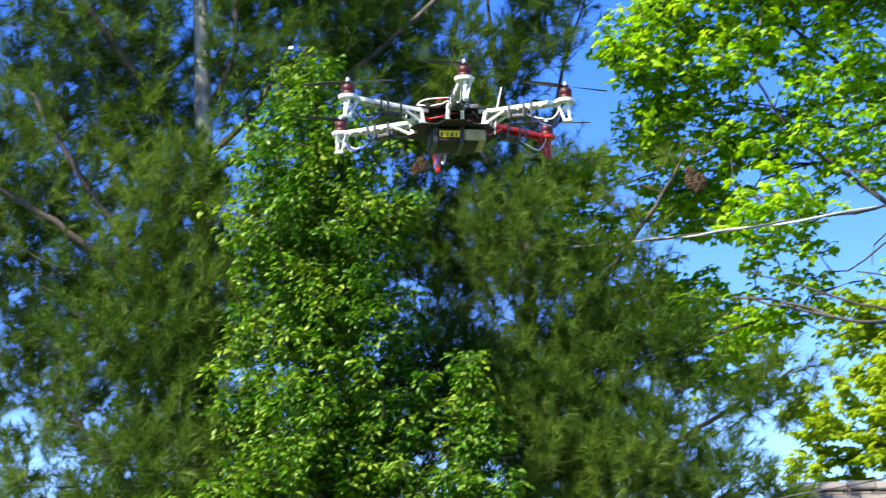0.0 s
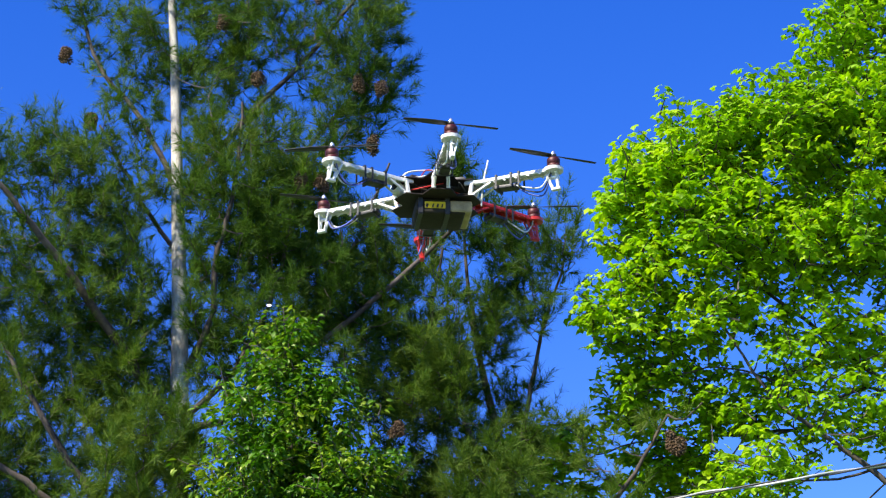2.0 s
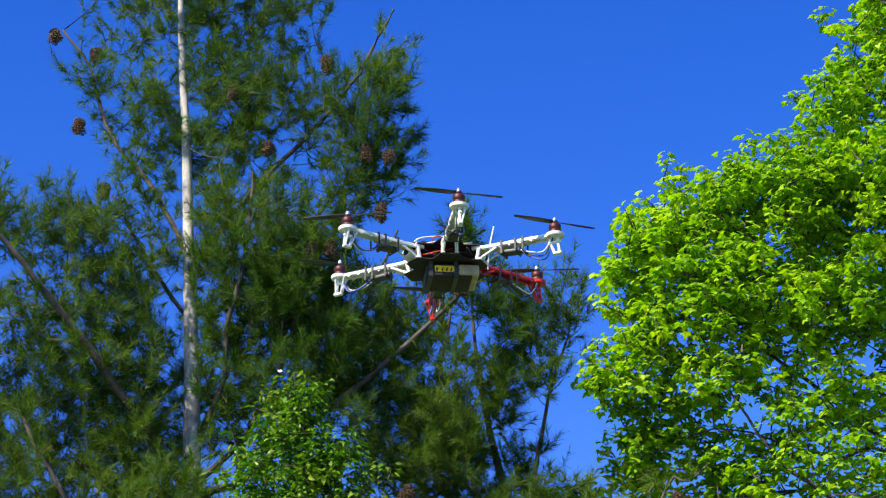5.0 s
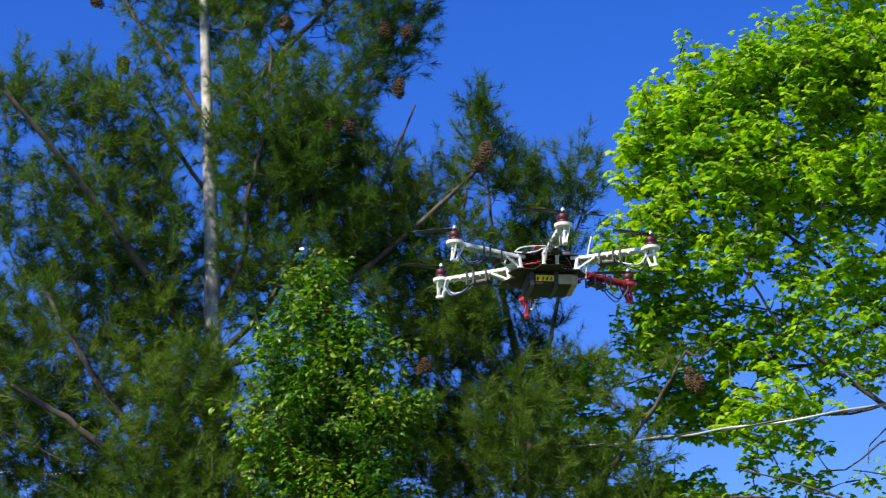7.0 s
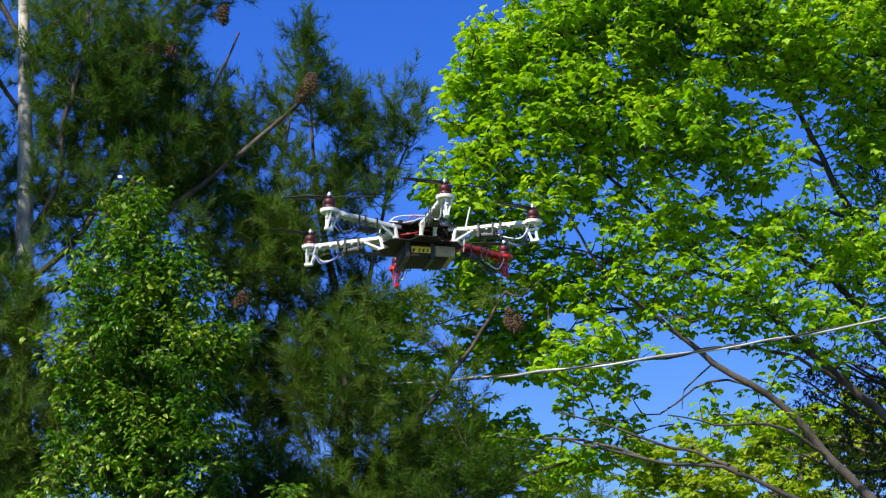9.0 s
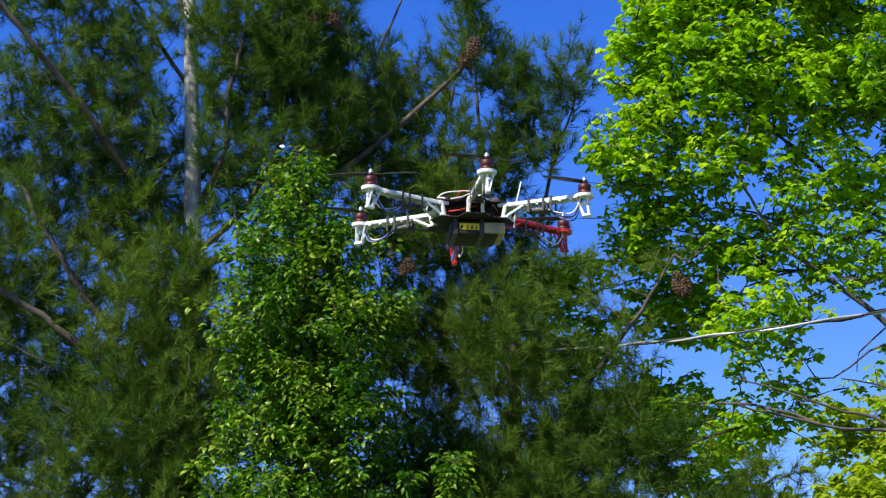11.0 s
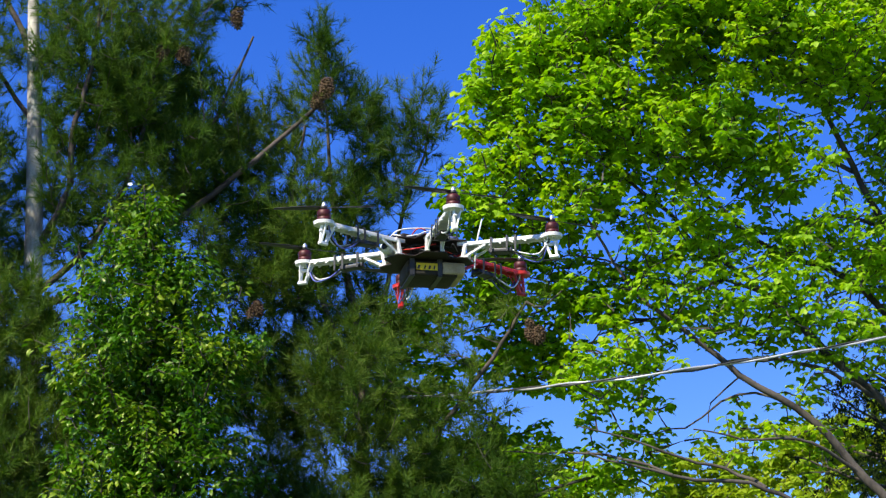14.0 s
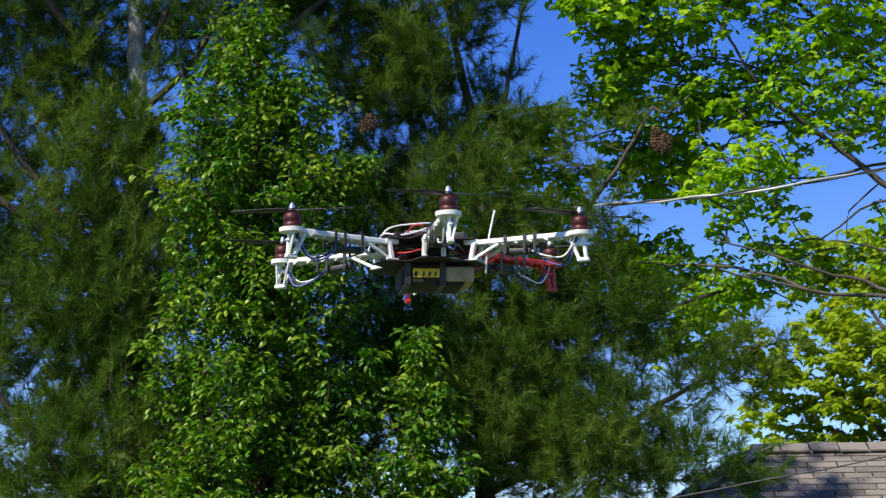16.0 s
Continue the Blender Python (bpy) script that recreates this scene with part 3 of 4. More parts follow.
# ---- maple ----
M_LIMBS = [
    ([(6.60, 14.1, 3.0), (5.75, 13.8, 3.95), (4.96, 13.6, 4.62), (4.54, 13.6, 5.06), (4.13, 13.6, 5.56), (3.80, 13.6, 5.78), (3.48, 13.6, 5.98), (3.13, 13.6, 6.30), (2.57, 13.6, 6.76), (2.15, 13.6, 7.47)], 0.070, 0.010),
    ([(6.70, 14.1, 4.5), (5.80, 14.1, 5.10), (5.17, 14.1, 5.62), (4.42, 14.1, 6.30), (4.17, 14.1, 6.58), (3.55, 14.1, 7.16), (3.19, 14.1, 7.50), (2.40, 14.1, 8.21), (2.03, 14.1, 8.68)], 0.058, 0.009),
    ([(6.66, 14.1, 5.3), (5.90, 14.3, 5.80), (5.32, 14.4, 6.42), (5.03, 14.4, 6.84), (4.66, 14.4, 7.18), (4.17, 14.4, 7.35), (3.74, 14.4, 7.61), (3.27, 14.4, 8.16), (2.95, 14.4, 8.63)], 0.055, 0.010),
    ([(6.45, 14.2, 6.6), (5.90, 14.5, 6.90), (5.44, 14.6, 7.31), (5.10, 14.6, 7.89), (4.66, 14.6, 8.91), (4.45, 14.6, 9.33), (4.11, 14.6, 10.45)], 0.050, 0.012),
    ([(5.60, 13.75, 4.1), (4.95, 13.4, 4.25), (4.40, 13.2, 4.50), (3.96, 13.2, 4.69), (3.57, 13.2, 4.89), (3.27, 13.2, 4.94), (2.77, 13.2, 5.00), (2.05, 13.2, 5.19)], 0.036, 0.008),
    ([(4.50, 13.6, 5.10), (4.04, 13.4, 5.33), (3.74, 13.4, 5.37), (3.43, 13.4, 5.37), (3.0, 13.4, 5.45)], 0.018, 0.006),
    ([(3.57, 13.2, 4.89), (3.28, 13.5, 5.12), (3.03, 13.5, 5.17), (2.73, 13.5, 5.29), (2.48, 13.5, 5.37), (2.00, 13.5, 5.50)], 0.018, 0.006),
    ([(4.90, 14.1, 5.87), (4.26, 13.9, 6.14), (3.89, 13.9, 6.21), (3.46, 13.9, 6.18), (2.93, 13.9, 6.08), (2.46, 13.9, 6.19), (2.0, 13.9, 6.40)], 0.022, 0.006),
    ([(4.60, 14.1, 6.15), (4.17, 14.3, 6.68), (3.84, 14.3, 6.72), (3.30, 14.3, 6.79), (2.80, 14.3, 6.69), (2.31, 14.3, 6.54)], 0.022, 0.006),
    ([(3.81, 14.1, 6.91), (3.47, 14.0, 6.99), (3.14, 14.0, 6.88), (2.72, 14.0, 7.04), (2.19, 14.0, 7.21), (1.76, 14.0, 7.15)], 0.018, 0.006),
    ([(5.20, 14.6, 7.70), (4.62, 14.5, 7.79), (4.10, 14.5, 7.61), (3.54, 14.5, 7.67), (2.93, 14.5, 7.60), (2.43, 14.5, 7.77)], 0.022, 0.007),
    ([(3.48, 13.6, 5.98), (3.24, 13.8, 5.79), (3.21, 13.8, 5.60)], 0.009, 0.005),
    ([(4.04, 13.6, 5.65), (3.62, 13.7, 5.85), (3.30, 13.7, 5.77), (2.98, 13.7, 5.53), (2.56, 13.7, 5.47)], 0.014, 0.005),
    ([(4.90, 14.6, 8.28), (4.55, 15.0, 8.63), (4.09, 15.0, 8.66), (3.51, 15.0, 8.68), (2.87, 15.0, 8.58), (2.12, 15.0, 8.48)], 0.024, 0.007),
    ([(2.77, 13.2, 5.00), (2.3, 13.8, 5.3), (1.8, 14.6, 5.5), (1.3, 15.4, 5.7)], 0.014, 0.006),
    ([(2.80, 14.3, 6.69), (2.1, 14.8, 6.8), (1.4, 15.3, 6.9), (0.8, 15.7, 6.8)], 0.016, 0.006)]
M_TOP = [
    (2.51, 13.8, 9.39, 0.94, 0.61, 1.0), (3.63, 13.9, 9.39, 1.06, 0.67, 1.0), (4.80, 14.1, 9.37, 0.97, 0.74, 1.0), (3.53, 13.9, 10.62, 0.45, 0.56, 1.0),
    (4.25, 14.1, 11.47, 0.62, 1.16, 1.0), (2.54, 13.7, 9.52, 0.66, 0.40, 1.0), (3.54, 13.9, 9.8, 0.77, 0.60, 1.0), (1.51, 13.8, 9.01, 0.38, 0.40, 1.0), (5.83, 14.5, 8.82, 0.87, 1.46, 1.0), (5.4, 14.4, 11.0, 1.0, 1.4, 0.9)]
M_MIDDLE = [
    (1.29, 13.8, 8.62, 0.25, 0.45, 1.1), (1.68, 13.8, 9.10, 0.50, 0.45, 1.0), (1.49, 13.8, 8.15, 0.43, 0.43, 1.0), (2.08, 13.7, 8.35, 0.75, 0.54, 1.0),
    (2.89, 13.7, 8.30, 0.81, 0.54, 1.0), (3.85, 13.9, 8.27, 0.71, 0.49, 0.85), (4.39, 14.1, 7.48, 0.72, 0.39, 0.7), (2.16, 13.7, 7.61, 0.74, 0.32, 0.8),
    (3.13, 13.8, 7.43, 0.70, 0.32, 0.9), (2.22, 13.7, 8.71, 0.74, 0.47, 0.9), (3.28, 13.9, 8.54, 0.75, 0.53, 0.9), (1.15, 14.1, 7.89, 0.34, 0.47, 1.2), (1.35, 14.6, 7.2, 0.38, 0.42, 1.6), (1.67, 14.3, 7.51, 0.48, 0.48, 1.0)]
M_LOW = [
    (0.67, 15.9, 7.07, 0.58, 0.29, 1.6), (0.61, 15.9, 6.36, 0.69, 0.40, 1.6), (1.76, 15.3, 6.62, 0.62, 0.45, 1.4), (2.27, 14.3, 6.96, 0.65, 0.38, 1.1),
    (3.21, 13.8, 6.82, 1.01, 0.53, 0.95), (2.39, 13.8, 6.05, 0.57, 0.42, 1.0), (4.28, 13.9, 6.52, 0.86, 0.54, 0.85), (1.50, 15.7, 5.67, 0.85, 0.40, 1.5),
    (2.16, 14.3, 5.10, 0.37, 0.21, 1.2), (5.13, 14.5, 7.16, 0.68, 0.73, 0.7), (2.0, 15.4, 5.0, 0.6, 0.35, 0.9), (3.9, 14.0, 5.6, 0.8, 0.4, 0.3), (2.6, 14.2, 5.4, 0.5, 0.35, 0.8)]
broad_tree("maple_tree", "spreading maple with bright yellow-green spring leaves", (6.5, 14.1, 0),
           ([(6.5, 14.1, -0.2), (6.55, 14.1, 1.7), (6.71, 14.1, 4.2), (6.66, 14.1, 5.8), (6.33, 14.2, 7.5), (5.93, 14.3, 9.3), (5.54, 14.3, 11.5)], [0.30, 0.24, 0.19, 0.15, 0.10, 0.06, 0.02]),
           M_LIMBS, M_TOP + M_MIDDLE + M_LOW, 400, maple_template(), MAPLE_LEAF, 21, 3.2, 0.12, 0.092, MAPLE_BARK, 0.55, 0.08, "lobed bright yellow-green leaves", (2.5, 7.2, 0.65))

# ---- young broad-leaved trees in front ----
S_VOLUMES = [
    (-1.76, 12.8, 7.12, 0.30, 0.36, 0.9), (-1.68, 12.8, 6.58, 0.72, 0.46, 1.0), (-1.65, 12.8, 5.88, 0.95, 0.54, 1.0), (-1.60, 12.8, 5.10, 0.90, 0.58, 1.0),
    (-1.58, 12.8, 4.29, 1.05, 0.62, 1.0), (-1.63, 12.8, 3.54, 1.22, 0.58, 1.0), (-0.93, 12.6, 5.91, 0.26, 0.18, 0.8), (-1.6, 12.8, 2.7, 1.2, 0.6, 0.8)]
S_LIMBS = [([(-1.62, 12.8, z), (-1.62 + 0.35 * dx, 12.8 + 0.35 * dy, z + 0.5), (-1.62 + 0.8 * dx, 12.8 + 0.8 * dy, z + 1.3)], 0.022, 0.007)
           for z, dx, dy in ((1.8, -1, 0.3), (2.0, 0.9, -0.4), (2.6, -0.5, -0.8), (2.8, 0.6, 0.7), (3.4, -0.9, -0.1), (3.6, 0.85, 0.1), (4.2, -0.3, 0.7), (4.3, 0.6, -0.5), (4.7, -0.6, -0.3), (4.9, 0.8, 0.0))]
young = broad_tree("young_tree", "upright young tree with glossy narrow green leaves", (-1.63, 12.8, 0),
                   ([(-1.63, 12.8, -0.2), (-1.62, 12.8, 3.4), (-1.63, 12.8, 4.65), (-1.67, 12.8, 6.02), (-1.72, 12.8, 6.86), (-1.76, 12.8, 7.45)], [0.07, 0.05, 0.035, 0.022, 0.012, 0.005]),
                   S_LIMBS, S_VOLUMES, 850, lance_template(), PEAR_LEAF, 31, 26, 0.085, 0.079, LIMB_BARK, 0.35, 0.12, "narrow glossy green leaves")
broad_tree("young_tree", "low young tree shoot with narrow green leaves", (-0.36, 12.5, 0),
           ([(-0.36, 12.5, -0.2), (-0.36, 12.5, 2.0), (-0.34, 12.5, 3.35), (-0.34, 12.5, 4.13), (-0.33, 12.5, 4.66)], [0.04, 0.03, 0.022, 0.014, 0.005]),
           [([(-0.35, 12.5, 2.4), (-0.2, 12.4, 2.9), (0.0, 12.4, 3.5)], 0.015, 0.005), ([(-0.35, 12.5, 2.5), (-0.5, 12.5, 3.0), (-0.65, 12.5, 3.5)], 0.015, 0.005)],
           [(-0.35, 12.5, 4.48, 0.18, 0.26, 1.0), (-0.34, 12.5, 4.00, 0.28, 0.39, 1.0), (-0.33, 12.5, 3.49, 0.43, 0.35, 1.0), (-0.3, 12.5, 2.8, 0.5, 0.4, 1.0)],
           1000, lance_template(), PEAR_LEAF, 32, 25, 0.085, 0.080, LIMB_BARK, 0.35, 0.12, "narrow glossy green leaves")


def blossom(at):
    """A last white blossom at the end of a shoot: five cupped petals."""
    bm = bmesh.new()
    for k in range(5):
        a = k * 2 * math.pi / 5
        c, s = math.cos(a), math.sin(a)
        ring = [(0, 0, 0), (0.012, 0.014, 0.008), (0.030, 0.012, 0.018), (0.036, 0, 0.02), (0.030, -0.012, 0.018), (0.012, -0.014, 0.008)]
        bm.faces.new([bm.verts.new((x * c - y * s, x * s + y * c, z)) for x, y, z in ring])
    ob = part("blossom", bm, PETAL, young, "small white blossom at a shoot's tip")
    ob.location = Vector(at) - Vector((-1.63, 12.8, 0))
    ob.rotation_euler = (0.9, 0.1, 0)
    ob.scale = (0.65, 0.65, 0.65)


blossom((-1.84, 12.40, 7.30))

# ---- far trees and the spruce ----
FAR_VOLUMES = [(6.16, 30.3, 8.35, 1.28, 0.69, 1.0), (8.16, 30.3, 8.85, 1.69, 0.80, 1.0), (9.77, 30.3, 9.05, 1.41, 0.91, 1.0), (5.9, 28.3, 6.35, 1.3, 0.85, 1.0),
               (6.9, 28.3, 7.21, 1.3, 0.95, 1.0), (5.61, 29.3, 7.40, 0.6, 0.5, 0.7), (8.6, 29.0, 7.0, 1.6, 1.2, 0.8), (7.5, 29.0, 5.4, 2.0, 0.9, 1.0), (4.9, 28.6, 5.4, 0.9, 0.7, 1.0), (4.6, 28.5, 6.6, 0.7, 0.8, 0.9), (5.6, 28.6, 4.6, 1.6, 0.6, 1.0)]
broad_tree("maple_tree", "distant maple with yellow-green spring leaves behind the roof", (8.0, 29.4, 0),
           ([(8.0, 29.4, -0.2), (8.0, 29.4, 3.0), (8.1, 29.4, 6.0), (8.2, 29.6, 9.0)], [0.28, 0.22, 0.14, 0.03]),
           [([(8.0, 29.4, 3.2), (7.0, 28.8, 4.6), (5.8, 28.5, 6.0)], 0.12, 0.02), ([(8.0, 29.4, 4.0), (7.2, 29.4, 6.0), (6.2, 29.9, 8.0)], 0.10, 0.02),
            ([(8.05, 29.4, 4.4), (9.0, 29.6, 6.5), (9.8, 30.0, 8.6)], 0.10, 0.02)],
           FAR_VOLUMES, 120, maple_template(), FAR_LEAF, 41, 3.2, 0.2, 0.16, MAPLE_BARK, 0.5, 0.08, "yellow-green lobed leaves")


def spruce(base, height, radius, seed):
    """A Norway spruce: level limbs with twigs that hang down in curtains."""
    rng = np.random.default_rng(seed)
    x, y, _ = base
    trunk = ([(x, y, -0.2), (x, y, height * 0.5), (x, y, height)], [0.22, 0.13, 0.01])
    limbs = []
    for z in np.arange(3.0, height - 0.4, 0.42):
        for k in range(5):
            a = rng.uniform(0, 2 * math.pi)
            r = radius * (1.02 - z / height) * rng.uniform(0.8, 1.1) + 0.2
            d = np.array([math.cos(a), math.sin(a)])
            limbs.append(([(x, y, z), (x + d[0] * r * 0.5, y + d[1] * r * 0.5, z - 0.12 * r), (x + d[0] * r, y + d[1] * r, z + 0.05 * r)], 0.03, 0.008))
    lines, seeds = skeleton_of(trunk, limbs, rng)
    root, shift = plant("spruce_tree", "dark spruce with hanging twigs beside the maple", trunk, lines, LIMB_BARK, LIMB_BARK, base)
    curves = []
    for pts, _r in lines:
        for i in range(2, len(pts)):
            for _k in range(2):
                p = pts[i]
                l = rng.uniform(0.2, 0.55)
                o = rng.normal(0, 0.12, 3)
                u = np.linspace(0, 1, 6)[:, None]
                curves.append(p + u * o + np.array([0, 0, -1.0]) * l * u ** 1.6)
    V, F = needle_tufts(curves, rng, 7, 5, 0.060, 0.013)
    hang(root, shift, "crown", V, F, SPRUCE_NEEDLES, "dark hanging needled twigs")


spruce((6.9, 17.0, 0), 13.5, 3.6, 51)

# ---- cables ----
def cable(name, label, points, radius, mat, twist=0.0):
    s = spline(points, 0.06)
    if twist:
        k = np.arange(len(s)) * 0.35
        s = s + twist * np.stack([0 * k, np.cos(k), np.sin(k)], 1)
    V, F = tubes([(s, np.full(len(s), radius))], 6)
    ob = new(name, array_mesh(name, V, F, mat, True))
    return tagged(ob, label, "cable")


SPAN = [(12.7, 12.7, 7.9), (8.69, 12.7, 6.95), (4.83, 12.7, 6.15), (3.47, 12.7, 5.90), (1.98, 12.75, 5.70), (0.58, 14.6, 6.02), (-2.24, 16.0, 6.2), (-7.0, 17.0, 6.5)]
cable("overhead_cable", "bare aluminium overhead service cable strung past the trees", SPAN, 0.010, WIRE_METAL, 0.009)
cable("overhead_cable", "black insulated overhead cable twisted round a bare one", SPAN, 0.008, WIRE_BLACK, -0.009)
cable("overhead_cable", "thin dark overhead cable in front of the roof", [(10.5, 12.9, 5.4), (6.55, 12.9, 4.30), (3.28, 12.9, 3.62), (2.36, 12.9, 3.46), (1.22, 13.4, 3.31), (-1.0, 16.0, 3.3)], 0.006, WIRE_BLACK)


# ---- house ----
def house():
    """A low house: walls with a thickness, and a hipped roof of shingle courses."""
    x0, x1, ridge_y, ridge_z, run, pitch = 3.32, 10.6, 20.3, 4.43, 3.6, 0.62
    root = tagged(new("house"), "low house with a grey-brown shingled hip roof", "house")
    eave_z = ridge_z - run * pitch
    root.location = ((x0 + x1) / 2, ridge_y, 0)
    o = Vector(root.location)
    bm = bmesh.new()
    a, b = x0 - run, x1 + run
    for (px0, px1, py0, py1) in ((a + .4, b - .4, -run + .4, -run + .6), (a + .4, b - .4, run - .6, run - .4), (a + .4, a + .6, -run + .6, run - .6), (b - .6, b - .4, -run + .6, run - .6)):
        m = Matrix.LocRotScale(((px0 + px1) / 2 - o.x, (py0 + py1) / 2, (eave_z - 0.1) / 2), None, (px1 - px0, py1 - py0, eave_z - 0.1))
        bmesh.ops.create_cube(bm, size=1, matrix=m)
    part("wall", bm, WALL_PAINT, root, "pale painted siding", False)
    bm = bmesh.new()
    top = [(x0, 0, ridge_z), (x1, 0, ridge_z)]
    low = [(a, -run, eave_z), (b, -run, eave_z), (b, run, eave_z), (a, run, eave_z)]
    up = [bm.verts.new((x - o.x, y, z - 0.03)) for x, y, z in top]
    ev = [bm.verts.new((x - o.x, y, z - 0.03)) for x, y, z in low]
    un = [bm.verts.new((x - o.x, y, z - 0.18)) for x, y, z in low]
    bm.faces.new((ev[0], ev[1], up[1], up[0]))
    bm.faces.new((ev[2], ev[3], up[0], up[1]))
    bm.faces.new((ev[1], ev[2], up[1]))
    bm.faces.new((ev[3], ev[0], up[0]))
    for i in range(4):
        j = (i + 1) % 4
        bm.faces.new((un[i], un[j], ev[j], ev[i]))
    bm.faces.new(un[::-1])
    roof = part("roof", bm, FELT, root, "grey-brown asphalt shingle roof", False)
    tab, course, thick = 0.325, 0.138, 0.018
    slope = math.atan(pitch)

    def slab(w, h, t, cut):
        bm = bmesh.new()
        pts = [(-w / 2, -h / 2), (w / 2, -h / 2), (w / 2, h / 2), (-w / 2, h / 2)]
        lo = [bm.verts.new((x, y, 0)) for x, y in pts]
        hi = [bm.verts.new((x * 0.985, y * 0.985, t if y < 0 else t * cut)) for x, y in pts]
        bm.faces.new(hi)
        for i in range(4):
            j = (i + 1) % 4
            bm.faces.new((lo[i], lo[j], hi[j], hi[i]))
        me = bpy.data.meshes.new("shingle")
        bm.to_mesh(me)
        bm.free()
        me.materials.append(SHINGLE)
        return me

    tile, cap = slab(tab - 0.014, course + 0.03, thick, 0.2), slab(0.312, 0.26, 0.020, 0.4)
    rng = random.Random(5)

    def lay(name, me, x, d, lift, turn=0.0, tilt=0.0, side=-1):
        ob = new(name, me)
        ob.parent = roof
        ob.matrix_basis = pose(x - o.x, side * d * math.cos(slope), ridge_z - d * math.sin(slope) + lift, math.degrees(slope) * -side + tilt, 0, turn)
        return ob

    count, rows = 0, int(run / math.cos(slope) / course)
    loose_v, loose_f = [], []
    for r in range(rows):
        d = 0.12 + (r + 0.5) * course
        left = x0 - d * math.cos(slope)
        x = x0 - run - 1 + tab * (0.5 * (r % 2) + rng.uniform(-0.06, 0.06))
        while x < left + 0.1:
            x += tab
        while x < x1:
            if r < 12 and x < 8.2:
                lay("shingle", tile, x + rng.uniform(-0.004, 0.004), d, 0.004 + rng.uniform(0, 0.004), rng.uniform(-0.5, 0.5))
            else:
                m = pose(x - o.x, -d * math.cos(slope), ridge_z - d * math.sin(slope) + 0.004, math.degrees(slope))
                k = len(loose_v)
                loose_v += [m @ v.co for v in tile.vertices]
                loose_f += [[k + i for i in p.vertices] for p in tile.polygons]
            x += tab
    me = bpy.data.meshes.new("shingle_field")
    me.from_pydata(loose_v, [], loose_f)
    me.materials.append(SHINGLE)
    rest = new("shingle_field", me)
    rest.parent = roof
    tagged(rest, kind="stuff")
    x = x0
    while x < x1:
        ob = new("ridge_shingle", cap)
        ob.parent = roof
        ob.matrix_basis = pose(x - o.x, -0.10, ridge_z - 0.02 + rng.uniform(0, 0.012), 28, rng.uniform(-1.5, 1.5), rng.uniform(-1.2, 1.2))
        ob = new("ridge_shingle", cap)
        ob.parent = roof
        ob.matrix_basis = pose(x - o.x, 0.12, ridge_z - 0.03, -28, 0, rng.uniform(-1.2, 1.2))
        x += 0.33
    d = 0.15
    while d < run * 1.38:
        k = d / math.sqrt(2)
        ob = new("hip_shingle", cap)
        ob.parent = roof
        ob.matrix_basis = pose(x0 - k - o.x, -k, ridge_z - k * pitch + 0.02, 0, 0, -45) @ pose(0, 0, 0, math.degrees(math.atan(pitch / 1.414)), 0, 0)
        d += 0.21


house()


# ---- the hexacopter ----
def box(bm, size, at=(0, 0, 0), turn=(0, 0, 0), bevel=0.0):
    out = bmesh.ops.create_cube(bm, size=1, matrix=pose(*at, *turn) @ Matrix.Diagonal((*size, 1)))
    if bevel:
        edges = list({e for v in out["verts"] for e in v.link_edges})
        bmesh.ops.bevel(bm, geom=edges, offset=bevel, segments=2, affect="EDGES", profile=0.6)
    return bm


def turned(profile, segments=20):
    """A lathe-turned solid from (radius, height) steps."""
    bm = bmesh.new()
    rings = [[bm.verts.new((r * math.cos(2 * math.pi * k / segments), r * math.sin(2 * math.pi * k / segments), z)) for k in range(segments)] for r, z in profile]
    for lo, hi in zip(rings, rings[1:]):
        for k in range(segments):
            j = (k + 1) % segments
            bm.faces.new((lo[k], lo[j], hi[j], hi[k]))
    bm.faces.new(rings[0][::-1])
    bm.faces.new(rings[-1])
    return bm


def lead(name, pts, radius, mat, parent, label=""):
    V, F = tubes([(spline(pts, 0.006), np.full(len(spline(pts, 0.006)), radius))], 6)
    ob = new(name, array_mesh(name, V, F, mat, True))
    ob.parent = parent
    return tagged(ob, label)


def bar(bm, a, b, w, h, bevel=0.0015):
    """A square bar from a to b."""
    a, b = Vector(a), Vector(b)
    m = look(a, b) @ Matrix.Translation((0, 0, -(b - a).length / 2))
    out = bmesh.ops.create_cube(bm, size=1, matrix=m @ Matrix.Diagonal((w, h, (b - a).length, 1)))
    if bevel:
        bmesh.ops.bevel(bm, geom=list({e for v in out["verts"] for e in v.link_edges}), offset=bevel, segments=1, affect="EDGES")


